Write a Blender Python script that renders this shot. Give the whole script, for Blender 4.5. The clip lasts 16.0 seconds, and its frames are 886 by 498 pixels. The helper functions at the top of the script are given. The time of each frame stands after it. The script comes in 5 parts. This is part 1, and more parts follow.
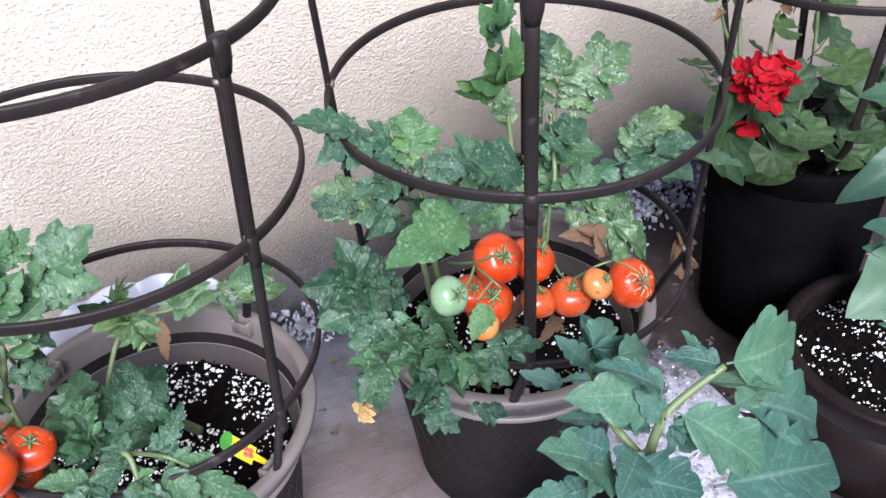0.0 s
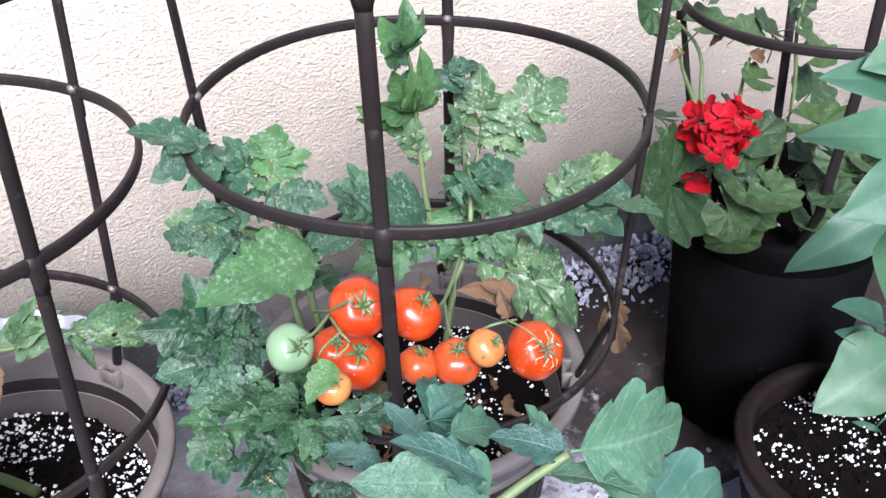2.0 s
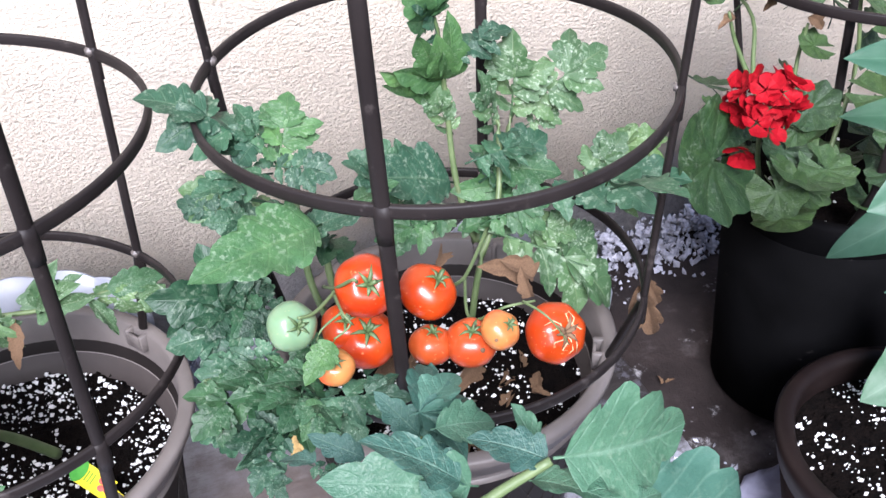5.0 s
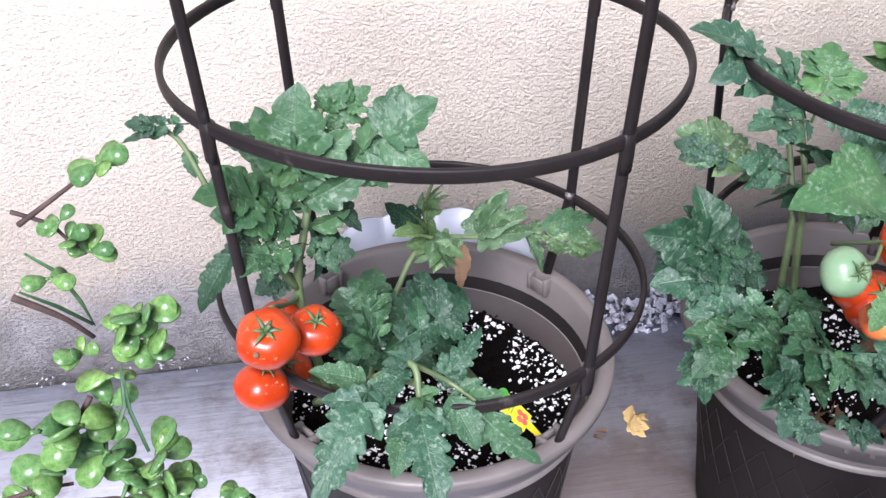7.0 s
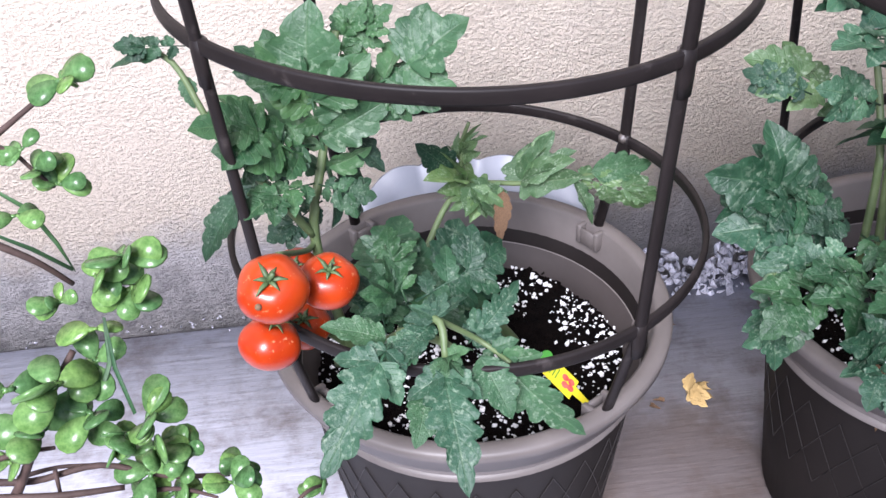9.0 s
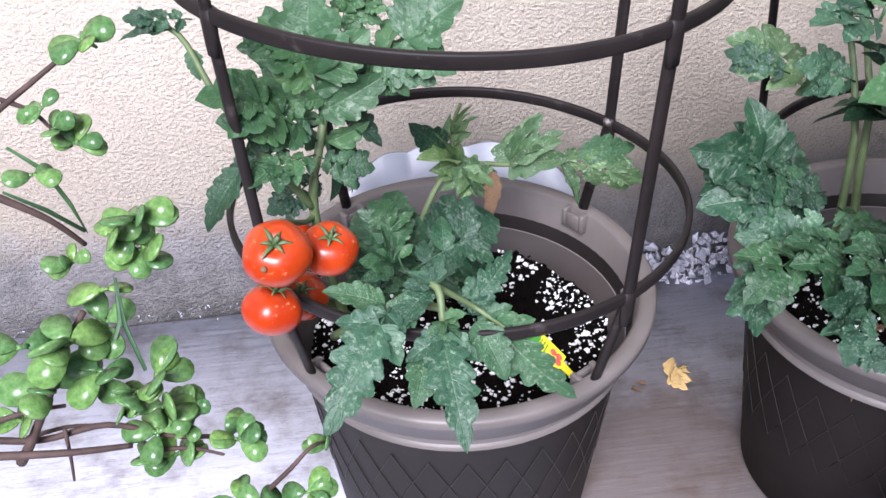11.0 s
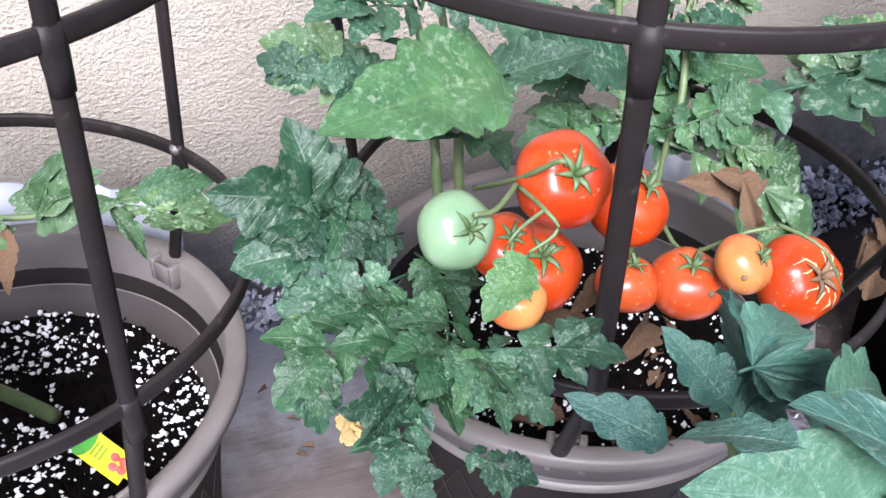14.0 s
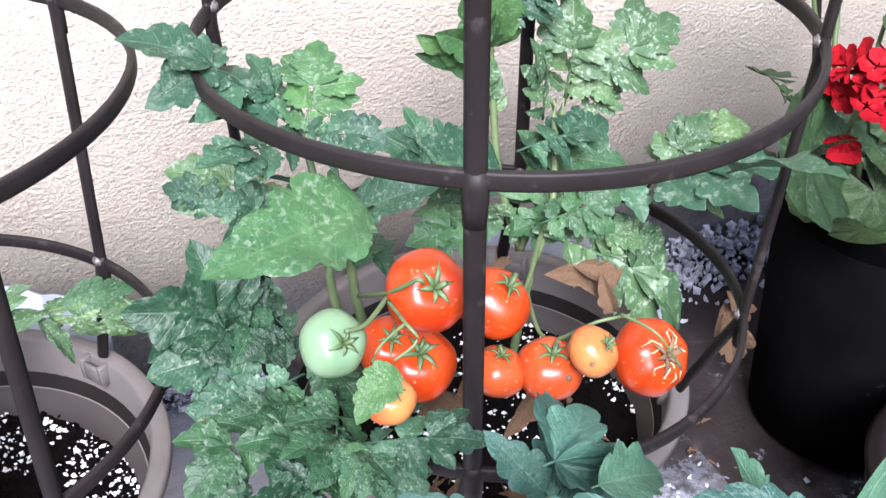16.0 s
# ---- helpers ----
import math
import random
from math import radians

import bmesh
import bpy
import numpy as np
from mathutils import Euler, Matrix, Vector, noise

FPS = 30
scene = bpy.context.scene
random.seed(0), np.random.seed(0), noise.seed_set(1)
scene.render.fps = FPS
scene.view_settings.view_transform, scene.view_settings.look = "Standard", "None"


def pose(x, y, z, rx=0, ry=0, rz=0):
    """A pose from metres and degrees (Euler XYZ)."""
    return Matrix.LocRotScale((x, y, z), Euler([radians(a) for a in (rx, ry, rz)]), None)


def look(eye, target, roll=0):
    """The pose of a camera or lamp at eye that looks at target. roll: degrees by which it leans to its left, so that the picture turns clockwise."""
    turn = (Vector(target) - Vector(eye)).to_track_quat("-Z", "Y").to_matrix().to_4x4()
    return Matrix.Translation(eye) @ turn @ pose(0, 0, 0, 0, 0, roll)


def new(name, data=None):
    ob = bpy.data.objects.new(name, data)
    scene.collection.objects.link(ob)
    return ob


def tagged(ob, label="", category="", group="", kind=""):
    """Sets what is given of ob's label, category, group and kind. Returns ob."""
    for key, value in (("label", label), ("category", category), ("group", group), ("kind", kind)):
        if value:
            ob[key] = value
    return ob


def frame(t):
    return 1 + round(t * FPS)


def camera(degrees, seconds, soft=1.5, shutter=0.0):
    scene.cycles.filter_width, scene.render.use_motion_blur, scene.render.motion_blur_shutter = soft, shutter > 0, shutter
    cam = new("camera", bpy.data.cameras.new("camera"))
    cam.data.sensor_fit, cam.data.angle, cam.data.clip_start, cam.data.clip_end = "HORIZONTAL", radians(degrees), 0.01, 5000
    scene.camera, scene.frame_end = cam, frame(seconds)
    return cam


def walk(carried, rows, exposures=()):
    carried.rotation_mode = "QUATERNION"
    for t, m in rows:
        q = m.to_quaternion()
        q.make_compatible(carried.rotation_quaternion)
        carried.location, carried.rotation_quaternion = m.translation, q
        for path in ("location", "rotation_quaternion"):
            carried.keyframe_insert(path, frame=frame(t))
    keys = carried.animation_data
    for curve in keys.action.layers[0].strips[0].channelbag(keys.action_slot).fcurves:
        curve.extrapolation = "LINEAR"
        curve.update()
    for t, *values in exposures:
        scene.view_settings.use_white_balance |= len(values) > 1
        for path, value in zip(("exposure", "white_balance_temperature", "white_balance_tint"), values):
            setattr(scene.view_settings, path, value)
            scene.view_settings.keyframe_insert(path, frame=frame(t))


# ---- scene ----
cam = camera(48.5, 16.0)
PATH = [
    (0, (-0.027, -1.023, 1.363), (0.653, 0.372, 0.102), -3.9),
    (0.5, (-0.017, -1.037, 1.258), (0.775, 0.393, 0.106), -1.9),
    (1, (-0.007, -1.07, 1.26), (0.81, 0.39, 0.164), -1.1),
    (1.5, (0.06, -1.022, 1.249), (0.85, 0.468, 0.174), -0.5),
    (2, (0.186, -0.984, 1.217), (0.847, 0.523, 0.08), -1.7),
    (2.5, (0.26, -0.977, 1.204), (0.835, 0.516, 0.002), -2.8),
    (3, (0.288, -0.966, 1.197), (0.85, 0.517, -0.021), -2.8),
    (3.2, (0.296, -0.965, 1.199), (0.851, 0.516, -0.024), -2.8),
    (5.5, (0.217, -0.963, 1.215), (0.696, 0.573, 0.027), -2.9),
    (6, (0.04, -0.978, 1.231), (0.497, 0.586, 0.071), -1.2),
    (6.5, (-0.078, -0.973, 1.208), (0.267, 0.633, 0.067), -1.0),
    (7, (-0.124, -0.906, 1.153), (0.142, 0.695, -0.015), -0.7),
    (7.5, (-0.112, -0.875, 1.112), (0.098, 0.705, -0.097), -1.5),
    (8, (-0.102, -0.854, 1.091), (0.069, 0.714, -0.139), -2.2),
    (8.5, (-0.094, -0.838, 1.075), (0.056, 0.738, -0.147), -2.8),
    (9, (-0.085, -0.834, 1.069), (0.048, 0.748, -0.148), -3.2),
    (11.5, (-0.115, -0.884, 1.048), (0.108, 0.704, -0.148), -1.6),
    (12, (-0.003, -0.805, 1.007), (0.28, 0.762, -0.204), -1.3),
    (12.5, (0.09, -0.75, 0.975), (0.482, 0.79, -0.239), -0.4),
    (13, (0.152, -0.718, 0.955), (0.615, 0.801, -0.261), 0.4),
    (13.5, (0.164, -0.713, 0.958), (0.675, 0.788, -0.261), 0.7),
    (14, (0.177, -0.708, 0.96), (0.712, 0.786, -0.256), 0.8),
    (14.5, (0.192, -0.709, 0.963), (0.747, 0.785, -0.245), 0.8),
    (15, (0.212, -0.722, 0.973), (0.772, 0.772, -0.232), 0.1),
    (15.5, (0.221, -0.739, 0.996), (0.809, 0.761, -0.189), -0.2),
    (16, (0.207, -0.774, 1.048), (0.851, 0.74, -0.089), -0.3),
]
walk(cam, [(t, look(eye, target, roll)) for t, eye, target, roll in PATH], [(t, stops - 0.25, 5900, 19 if 7 < t < 13 else 17) for t, stops in ((0, 2.30), (3, 2.60), (5.5, 2.53), (6.3, 2.40), (7.3, 2.26), (9, 2.24), (11.5, 2.20), (12.5, 2.34), (14, 2.62), (16, 2.72))])

# ---- world and light ----
world = bpy.data.worlds.new("sky")
scene.world = world
world.use_nodes = True
sky = world.node_tree.nodes.new("ShaderNodeTexSky")
sky.sky_type, sky.sun_disc = "NISHITA", False
sky.sun_elevation, sky.sun_rotation = radians(42), radians(198)
sky.air_density, sky.dust_density = 1.0, 2.5
world.node_tree.links.new(sky.outputs[0], world.node_tree.nodes["Background"].inputs[0])
world.node_tree.nodes["Background"].inputs[1].default_value = 0.055
sun = new("sun", bpy.data.lights.new("sun", "SUN"))
sun.data.energy, sun.data.angle, sun.data.color = 3.3, radians(26), (1.0, 0.985, 0.98)
sun.matrix_world = look((-0.9, -2.7, 2.6), (0, 0, 0))


# ---- materials ----
def material(name, rough=0.6, metal=0.0, spec=0.5):
    m = bpy.data.materials.new(name)
    m.use_nodes = True
    b = m.node_tree.nodes["Principled BSDF"]
    b.inputs["Roughness"].default_value = rough
    b.inputs["Metallic"].default_value = metal
    b.inputs["Specular IOR Level"].default_value = spec
    return m, m.node_tree, b


def node(nt, kind, **vals):
    n = nt.nodes.new("ShaderNode" + kind)
    for k, v in vals.items():
        n.inputs[k].default_value = v
    return n


def noise_fac(nt, scale, detail=6.0, rough=0.6, coord="Object", stretch=(1, 1, 1)):
    tc = nt.nodes.new("ShaderNodeTexCoord")
    mp = nt.nodes.new("ShaderNodeMapping")
    mp.inputs["Scale"].default_value = stretch
    n = node(nt, "TexNoise", Scale=scale, Detail=detail, Roughness=rough)
    nt.links.new(tc.outputs[coord], mp.inputs[0])
    nt.links.new(mp.outputs[0], n.inputs["Vector"])
    return n.outputs["Fac"]


def ramp(nt, fac, stops):
    r = nt.nodes.new("ShaderNodeValToRGB")
    els = r.color_ramp.elements
    while len(els) < len(stops):
        els.new(0.5)
    for e, (p, c) in zip(els, stops):
        e.position, e.color = p, (*c, 1) if len(c) == 3 else c
    nt.links.new(fac, r.inputs[0])
    return r.outputs[0]


def mix(nt, fac, a, b, how="MIX"):
    m = nt.nodes.new("ShaderNodeMix")
    m.data_type, m.blend_type = "RGBA", how
    for sock, v in ((m.inputs[0], fac), (m.inputs[6], a), (m.inputs[7], b)):
        if hasattr(v, "is_linked"):
            nt.links.new(v, sock)
        elif sock == m.inputs[0]:
            sock.default_value = v
        else:
            sock.default_value = (*v, 1)
    return m.outputs[2]


def bump(nt, bsdf, fac, strength, distance):
    b = node(nt, "Bump", Strength=strength, Distance=distance)
    old = bsdf.inputs["Normal"]
    if old.is_linked:
        nt.links.new(old.links[0].from_socket, b.inputs["Normal"])
    nt.links.new(fac, b.inputs["Height"])
    nt.links.new(b.outputs[0], old)


def simple(name, a, b, scale, rough=0.6, spec=0.5, bumps=((60, 0.3, 0.001),), metal=0.0, spots=None):
    m, nt, bs = material(name, rough, metal, spec)
    col = ramp(nt, noise_fac(nt, scale), ((0.3, a), (0.7, b)))
    if spots:
        s_scale, lo, hi, c = spots
        col = mix(nt, ramp(nt, noise_fac(nt, s_scale, 4), ((lo, (0, 0, 0)), (hi, (1, 1, 1)))), col, c)
    nt.links.new(col, bs.inputs["Base Color"])
    for s, st, d in bumps:
        bump(nt, bs, noise_fac(nt, s), st, d)
    return m


def math_node(nt, op, a, b=None):
    n = nt.nodes.new("ShaderNodeMath")
    n.operation = op
    for sock, v in zip(n.inputs, (a, b)):
        if v is None:
            continue
        if hasattr(v, "is_linked"):
            nt.links.new(v, sock)
        else:
            sock.default_value = v
    return n.outputs[0]


def stucco_material():
    m, nt, bs = material("stucco", 0.92, 0, 0.2)
    tc = nt.nodes.new("ShaderNodeTexCoord")
    col = ramp(nt, noise_fac(nt, 3.0, 5), ((0.3, (0.71, 0.62, 0.51)), (0.7, (0.79, 0.70, 0.59))))
    col = mix(nt, ramp(nt, noise_fac(nt, 60, 5), ((0.35, (0.75, 0.72, 0.7)), (0.6, (1, 1, 1)))), col, col)
    # dark specks: dirt in pits, plus relief shade put into the colour
    pit_dirt_shade = ramp(nt, noise_fac(nt, 160, 3, 0.6, "Object", (1, 1, 1.6)), ((0.32, (1, 1, 1)), (0.42, (0, 0, 0))))
    col = mix(nt, math_node(nt, "MULTIPLY", pit_dirt_shade, 0.35), col, (0.36, 0.31, 0.27))
    # bare grey plaster and damp at the foot, with a ragged upper edge
    sep = nt.nodes.new("ShaderNodeSeparateXYZ")
    nt.links.new(tc.outputs["Object"], sep.inputs[0])
    edge = math_node(nt, "ADD", sep.outputs[2], math_node(nt, "MULTIPLY", noise_fac(nt, 5.5, 8, 0.7), -0.24))
    bare = ramp(nt, edge, ((0.0, (1, 1, 1)), (0.09, (0, 0, 0))))
    grey = ramp(nt, noise_fac(nt, 22, 8, 0.75), ((0.35, (0.30, 0.285, 0.29)), (0.5, (0.50, 0.48, 0.48)), (0.7, (0.68, 0.65, 0.65))))
    col = mix(nt, bare, col, grey)
    nt.links.new(col, bs.inputs["Base Color"])
    bump(nt, bs, noise_fac(nt, 215, 5, 0.64, "Object", (0.85, 1, 1.15)), 1.0, 0.010)
    bump(nt, bs, noise_fac(nt, 34, 4), 0.5, 0.008)
    return m


def board_material():
    m, nt, bs = material("painted_board", 0.55, 0, 0.4)
    col = ramp(nt, noise_fac(nt, 4, 6), ((0.3, (0.37, 0.38, 0.435)), (0.7, (0.46, 0.47, 0.53))))
    dirt = ramp(nt, noise_fac(nt, 9, 9, 0.72), ((0.48, (0, 0, 0)), (0.68, (1, 1, 1))))
    col = mix(nt, math_node(nt, "MULTIPLY", dirt, 0.8), col, (0.13, 0.105, 0.09))
    # spilt earth trodden in between the two pots
    tc = nt.nodes.new("ShaderNodeTexCoord")
    sep_x = nt.nodes.new("ShaderNodeSeparateXYZ")
    nt.links.new(tc.outputs["Object"], sep_x.inputs[0])
    far = nt.nodes.new("ShaderNodeVectorMath")
    far.operation = "DISTANCE"
    far.inputs[1].default_value = (0.30, -0.04, 0.0)
    nt.links.new(tc.outputs["Object"], far.inputs[0])
    ragged = math_node(nt, "ADD", far.outputs["Value"], math_node(nt, "MULTIPLY", noise_fac(nt, 12, 8, 0.7), 0.16))
    earth = ramp(nt, ragged, ((0.21, (1, 1, 1)), (0.34, (0, 0, 0))))
    col = mix(nt, math_node(nt, "MULTIPLY", earth, 0.85), col, (0.085, 0.06, 0.047))
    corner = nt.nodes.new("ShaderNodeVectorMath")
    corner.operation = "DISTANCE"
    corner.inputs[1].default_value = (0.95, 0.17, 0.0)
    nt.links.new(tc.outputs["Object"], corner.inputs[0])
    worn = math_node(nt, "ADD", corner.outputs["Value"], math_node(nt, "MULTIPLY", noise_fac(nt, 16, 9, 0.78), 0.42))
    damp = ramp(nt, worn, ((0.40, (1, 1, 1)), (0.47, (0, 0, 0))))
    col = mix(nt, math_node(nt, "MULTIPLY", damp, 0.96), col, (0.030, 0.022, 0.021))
    flakes = ramp(nt, noise_fac(nt, 24, 8, 0.72), ((0.52, (0, 0, 0)), (0.57, (1, 1, 1))))
    col = mix(nt, math_node(nt, "MULTIPLY", math_node(nt, "MULTIPLY", damp, flakes), 0.7), col, (0.26, 0.26, 0.32))
    flecks = ramp(nt, noise_fac(nt, 55, 6, 0.7), ((0.50, (0, 0, 0)), (0.58, (1, 1, 1))))
    right = math_node(nt, "GREATER_THAN", sep_x.outputs[0], 0.66)
    col = mix(nt, math_node(nt, "MULTIPLY", math_node(nt, "MULTIPLY", flecks, right), 0.75), col, (0.06, 0.055, 0.055))
    crack = ramp(nt, noise_fac(nt, 14, 4, 0.6, "Object", (0.35, 4.0, 1)), ((0.485, (0, 0, 0)), (0.497, (1, 1, 1)), (0.51, (0, 0, 0))))
    col = mix(nt, math_node(nt, "MULTIPLY", crack, 0.5), col, (0.16, 0.14, 0.13))
    nt.links.new(col, bs.inputs["Base Color"])
    bump(nt, bs, noise_fac(nt, 26, 5, 0.6, "Object", (0.3, 3, 1)), 0.35, 0.003)
    return m


def concrete_material():
    m, nt, bs = material("stained_concrete", 0.8, 0, 0.15)
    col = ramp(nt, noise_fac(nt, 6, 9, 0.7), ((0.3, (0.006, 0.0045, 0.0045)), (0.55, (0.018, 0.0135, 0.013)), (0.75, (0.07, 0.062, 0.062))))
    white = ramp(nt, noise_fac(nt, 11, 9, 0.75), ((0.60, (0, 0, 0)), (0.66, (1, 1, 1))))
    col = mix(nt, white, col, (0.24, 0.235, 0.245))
    # stains end a step from the planters; pale unseen yard added to bounce light
    tc, sep = nt.nodes.new("ShaderNodeTexCoord"), nt.nodes.new("ShaderNodeSeparateXYZ")
    nt.links.new(tc.outputs["Object"], sep.inputs[0])
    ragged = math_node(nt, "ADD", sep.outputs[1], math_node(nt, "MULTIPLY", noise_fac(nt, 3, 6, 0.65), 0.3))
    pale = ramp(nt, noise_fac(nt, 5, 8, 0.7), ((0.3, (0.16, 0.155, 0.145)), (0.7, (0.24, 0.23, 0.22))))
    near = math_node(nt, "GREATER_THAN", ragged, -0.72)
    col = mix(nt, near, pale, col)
    nt.links.new(col, bs.inputs["Base Color"])
    bump(nt, bs, noise_fac(nt, 40, 8, 0.7), 0.7, 0.006)
    return m


def leaf_material(name, dark, light, vein, pale=0.28, rough=0.5, veins=True, crumple=0.5):
    m, nt, bs = material(name, rough, 0, 0.3)
    dark, light = [(c[0] * 0.67, c[1] * 0.78, c[2] * 0.80) for c in (dark, light)]
    info = nt.nodes.new("ShaderNodeObjectInfo")
    geo = nt.nodes.new("ShaderNodeNewGeometry")
    col = ramp(nt, noise_fac(nt, 7, 4), ((0.3, dark), (0.7, light)))
    hue = ramp(nt, info.outputs["Random"], ((0.0, (0.58, 0.66, 0.7)), (0.5, (1, 1, 1)), (1.0, (1.35, 1.22, 0.95))))
    col = mix(nt, 1.0, col, hue, "MULTIPLY")
    isl = ramp(nt, geo.outputs["Random Per Island"], ((0.0, (0.7, 0.76, 0.78)), (1.0, (1.25, 1.2, 1.12))))
    col = mix(nt, 1.0, col, isl, "MULTIPLY")
    uv = nt.nodes.new("ShaderNodeUVMap")
    sep = nt.nodes.new("ShaderNodeSeparateXYZ")
    nt.links.new(uv.outputs[0], sep.inputs[0])
    across = math_node(nt, "ABSOLUTE", math_node(nt, "SUBTRACT", sep.outputs[1], 0.5))
    mid = ramp(nt, across, ((0.0, (1, 1, 1)), (0.035, (0, 0, 0))))
    # side veins run forward from the midrib
    saw = math_node(nt, "FRACT", math_node(nt, "MULTIPLY", math_node(nt, "SUBTRACT", sep.outputs[0], math_node(nt, "MULTIPLY", across, 0.42)), 7.0))
    side = ramp(nt, saw, ((0.0, (1, 1, 1)), (0.1, (0, 0, 0)), (0.9, (0, 0, 0)), (1.0, (1, 1, 1))))
    both = math_node(nt, "MAXIMUM", mid, math_node(nt, "MULTIPLY", side, 0.5 if veins else 0.2))
    col = mix(nt, math_node(nt, "MULTIPLY", both, 0.24), col, vein)
    if pale:
        # pale stippling left by mites
        sp = ramp(nt, noise_fac(nt, 26, 4, 0.6), ((0.52, (0, 0, 0)), (0.64, (1, 1, 1))))
        area = ramp(nt, noise_fac(nt, 4.5, 3), ((0.44, (0, 0, 0)), (0.62, (1, 1, 1))))
        col = mix(nt, math_node(nt, "MULTIPLY", math_node(nt, "MULTIPLY", sp, area), pale), col, (0.30, 0.36, 0.27))
    nt.links.new(col, bs.inputs["Base Color"])
    if veins:
        bump(nt, bs, math_node(nt, "SUBTRACT", 1.0, both), 0.5, 0.0010)
    if crumple:
        bump(nt, bs, noise_fac(nt, 20, 3), crumple, 0.003)
    tr = node(nt, "BsdfTranslucent")
    nt.links.new(col, tr.inputs[0])
    add = node(nt, "MixShader", Fac=0.22)
    nt.links.new(bs.outputs[0], add.inputs[1])
    nt.links.new(tr.outputs[0], add.inputs[2])
    nt.links.new(add.outputs[0], nt.nodes["Material Output"].inputs[0])
    return m


def fruit_material(name, a, b, c=None):
    m, nt, bs = material(name, 0.3, 0, 0.28)
    bs.inputs["Coat Weight"].default_value = 0.06
    bs.inputs["Coat Roughness"].default_value = 0.12
    col = ramp(nt, noise_fac(nt, 16, 4), ((0.3, a), (0.7, b)))
    if c:
        col = mix(nt, ramp(nt, noise_fac(nt, 26, 6), ((0.55, (0, 0, 0)), (0.72, (1, 1, 1)))), col, c)
    specks = ramp(nt, noise_fac(nt, 210, 2), ((0.66, (0, 0, 0)), (0.72, (1, 1, 1))))
    col = mix(nt, math_node(nt, "MULTIPLY", specks, 0.25), col, (0.6, 0.38, 0.2))
    nt.links.new(col, bs.inputs["Base Color"])
    bs.inputs["Subsurface Weight"].default_value = 0.08
    bs.inputs["Subsurface Radius"].default_value = (0.01, 0.003, 0.001)
    bump(nt, bs, noise_fac(nt, 40, 2), 0.06, 0.002)
    return m


STUCCO, BOARD, CONCRETE = stucco_material(), board_material(), concrete_material()
# one plastic: shaded body, dim inside and lit rim, light put into the colour
TAUPE = simple("shaded_pot_plastic", (0.0068, 0.0053, 0.0049), (0.0105, 0.0084, 0.0078), 7, 0.55, 0.12, ((300, 0.15, 0.0006),), spots=(14, 0.6, 0.8, (0.014, 0.012, 0.011)))
INNER = simple("dim_inside_plastic", (0.024, 0.0195, 0.018), (0.034, 0.028, 0.026), 9, 0.6, 0.2)
RIMGREY = simple("lit_rim_plastic", (0.073, 0.063, 0.059), (0.104, 0.092, 0.087), 9, 0.5, 0.4, ((300, 0.15, 0.0006),))
# body tone lifted so the raised lattice looks lit
LATTICE = simple("lit_relief_plastic", (0.0095, 0.0077, 0.0070), (0.0135, 0.0112, 0.0102), 9, 0.5, 0.4)
BLACK = simple("black_plastic", (0.0012, 0.0012, 0.0013), (0.0024, 0.0024, 0.0027), 10, 0.7, 0.015, ((200, 0.2, 0.0008),), spots=(30, 0.68, 0.78, (0.025, 0.023, 0.022)))
BROWNPOT = simple("brown_glazed_pot", (0.004, 0.0026, 0.0026), (0.008, 0.0052, 0.0048), 10, 0.45, 0.1, ((120, 0.2, 0.0008),))
CAGE = simple("cage_plastic", (0.0070, 0.0055, 0.0055), (0.0130, 0.0104, 0.0102), 14, 0.5, 0.12, ((400, 0.2, 0.0004),), spots=(50, 0.62, 0.8, (0.042, 0.036, 0.034)))
CALYX = simple("calyx_green", (0.0279, 0.0527, 0.0155), (0.0558, 0.0868, 0.0279), 40, 0.6)
CLIP = simple("cage_clip", (0.0560, 0.0476, 0.0448), (0.0980, 0.0840, 0.0770), 30, 0.5)
WHITEPL = simple("white_plastic", (0.19, 0.20, 0.235), (0.25, 0.26, 0.29), 8, 0.4, 0.5, ((100, 0.1, 0.001),), spots=(20, 0.62, 0.8, (0.3, 0.29, 0.28)))
SOIL = simple("potting_soil", (0.0008, 0.0006, 0.0006), (0.0042, 0.0027, 0.0022), 55, 1.0, 0.05, ((160, 1.0, 0.006), (40, 0.8, 0.008)))
PERLITE = simple("perlite", (0.4896, 0.4824, 0.4680), (0.6048, 0.5976, 0.5904), 90, 0.9, 0.2)
RUBBLE = simple("plaster_rubble", (0.11, 0.11, 0.13), (0.42, 0.42, 0.48), 30, 0.9, 0.2, ((120, 0.7, 0.004),))
BARK = simple("brown_bark", (0.022, 0.013, 0.011), (0.055, 0.034, 0.028), 60, 0.75, 0.3, ((150, 0.6, 0.002),))
STEM = simple("green_stem", (0.0496, 0.0775, 0.0279), (0.0868, 0.1178, 0.0496), 40, 0.55, 0.4, ((300, 0.3, 0.001),))
DRY = simple("withered_leaf", (0.0620, 0.0341, 0.0198), (0.1488, 0.0930, 0.0527), 40, 0.85, 0.2, ((90, 0.7, 0.003),))
STRAW = simple("yellow_dead_leaf", (0.2340, 0.1560, 0.0585), (0.3250, 0.2340, 0.1040), 60, 0.8, 0.2)
SAGE = leaf_material("tomato_leaf_sage", (0.0280, 0.0720, 0.0365), (0.0520, 0.1130, 0.0600), (0.1210, 0.1737, 0.0992), 0.32)
GREEN = leaf_material("tomato_leaf_green", (0.038, 0.092, 0.035), (0.072, 0.146, 0.053), (0.1140, 0.1700, 0.0733))
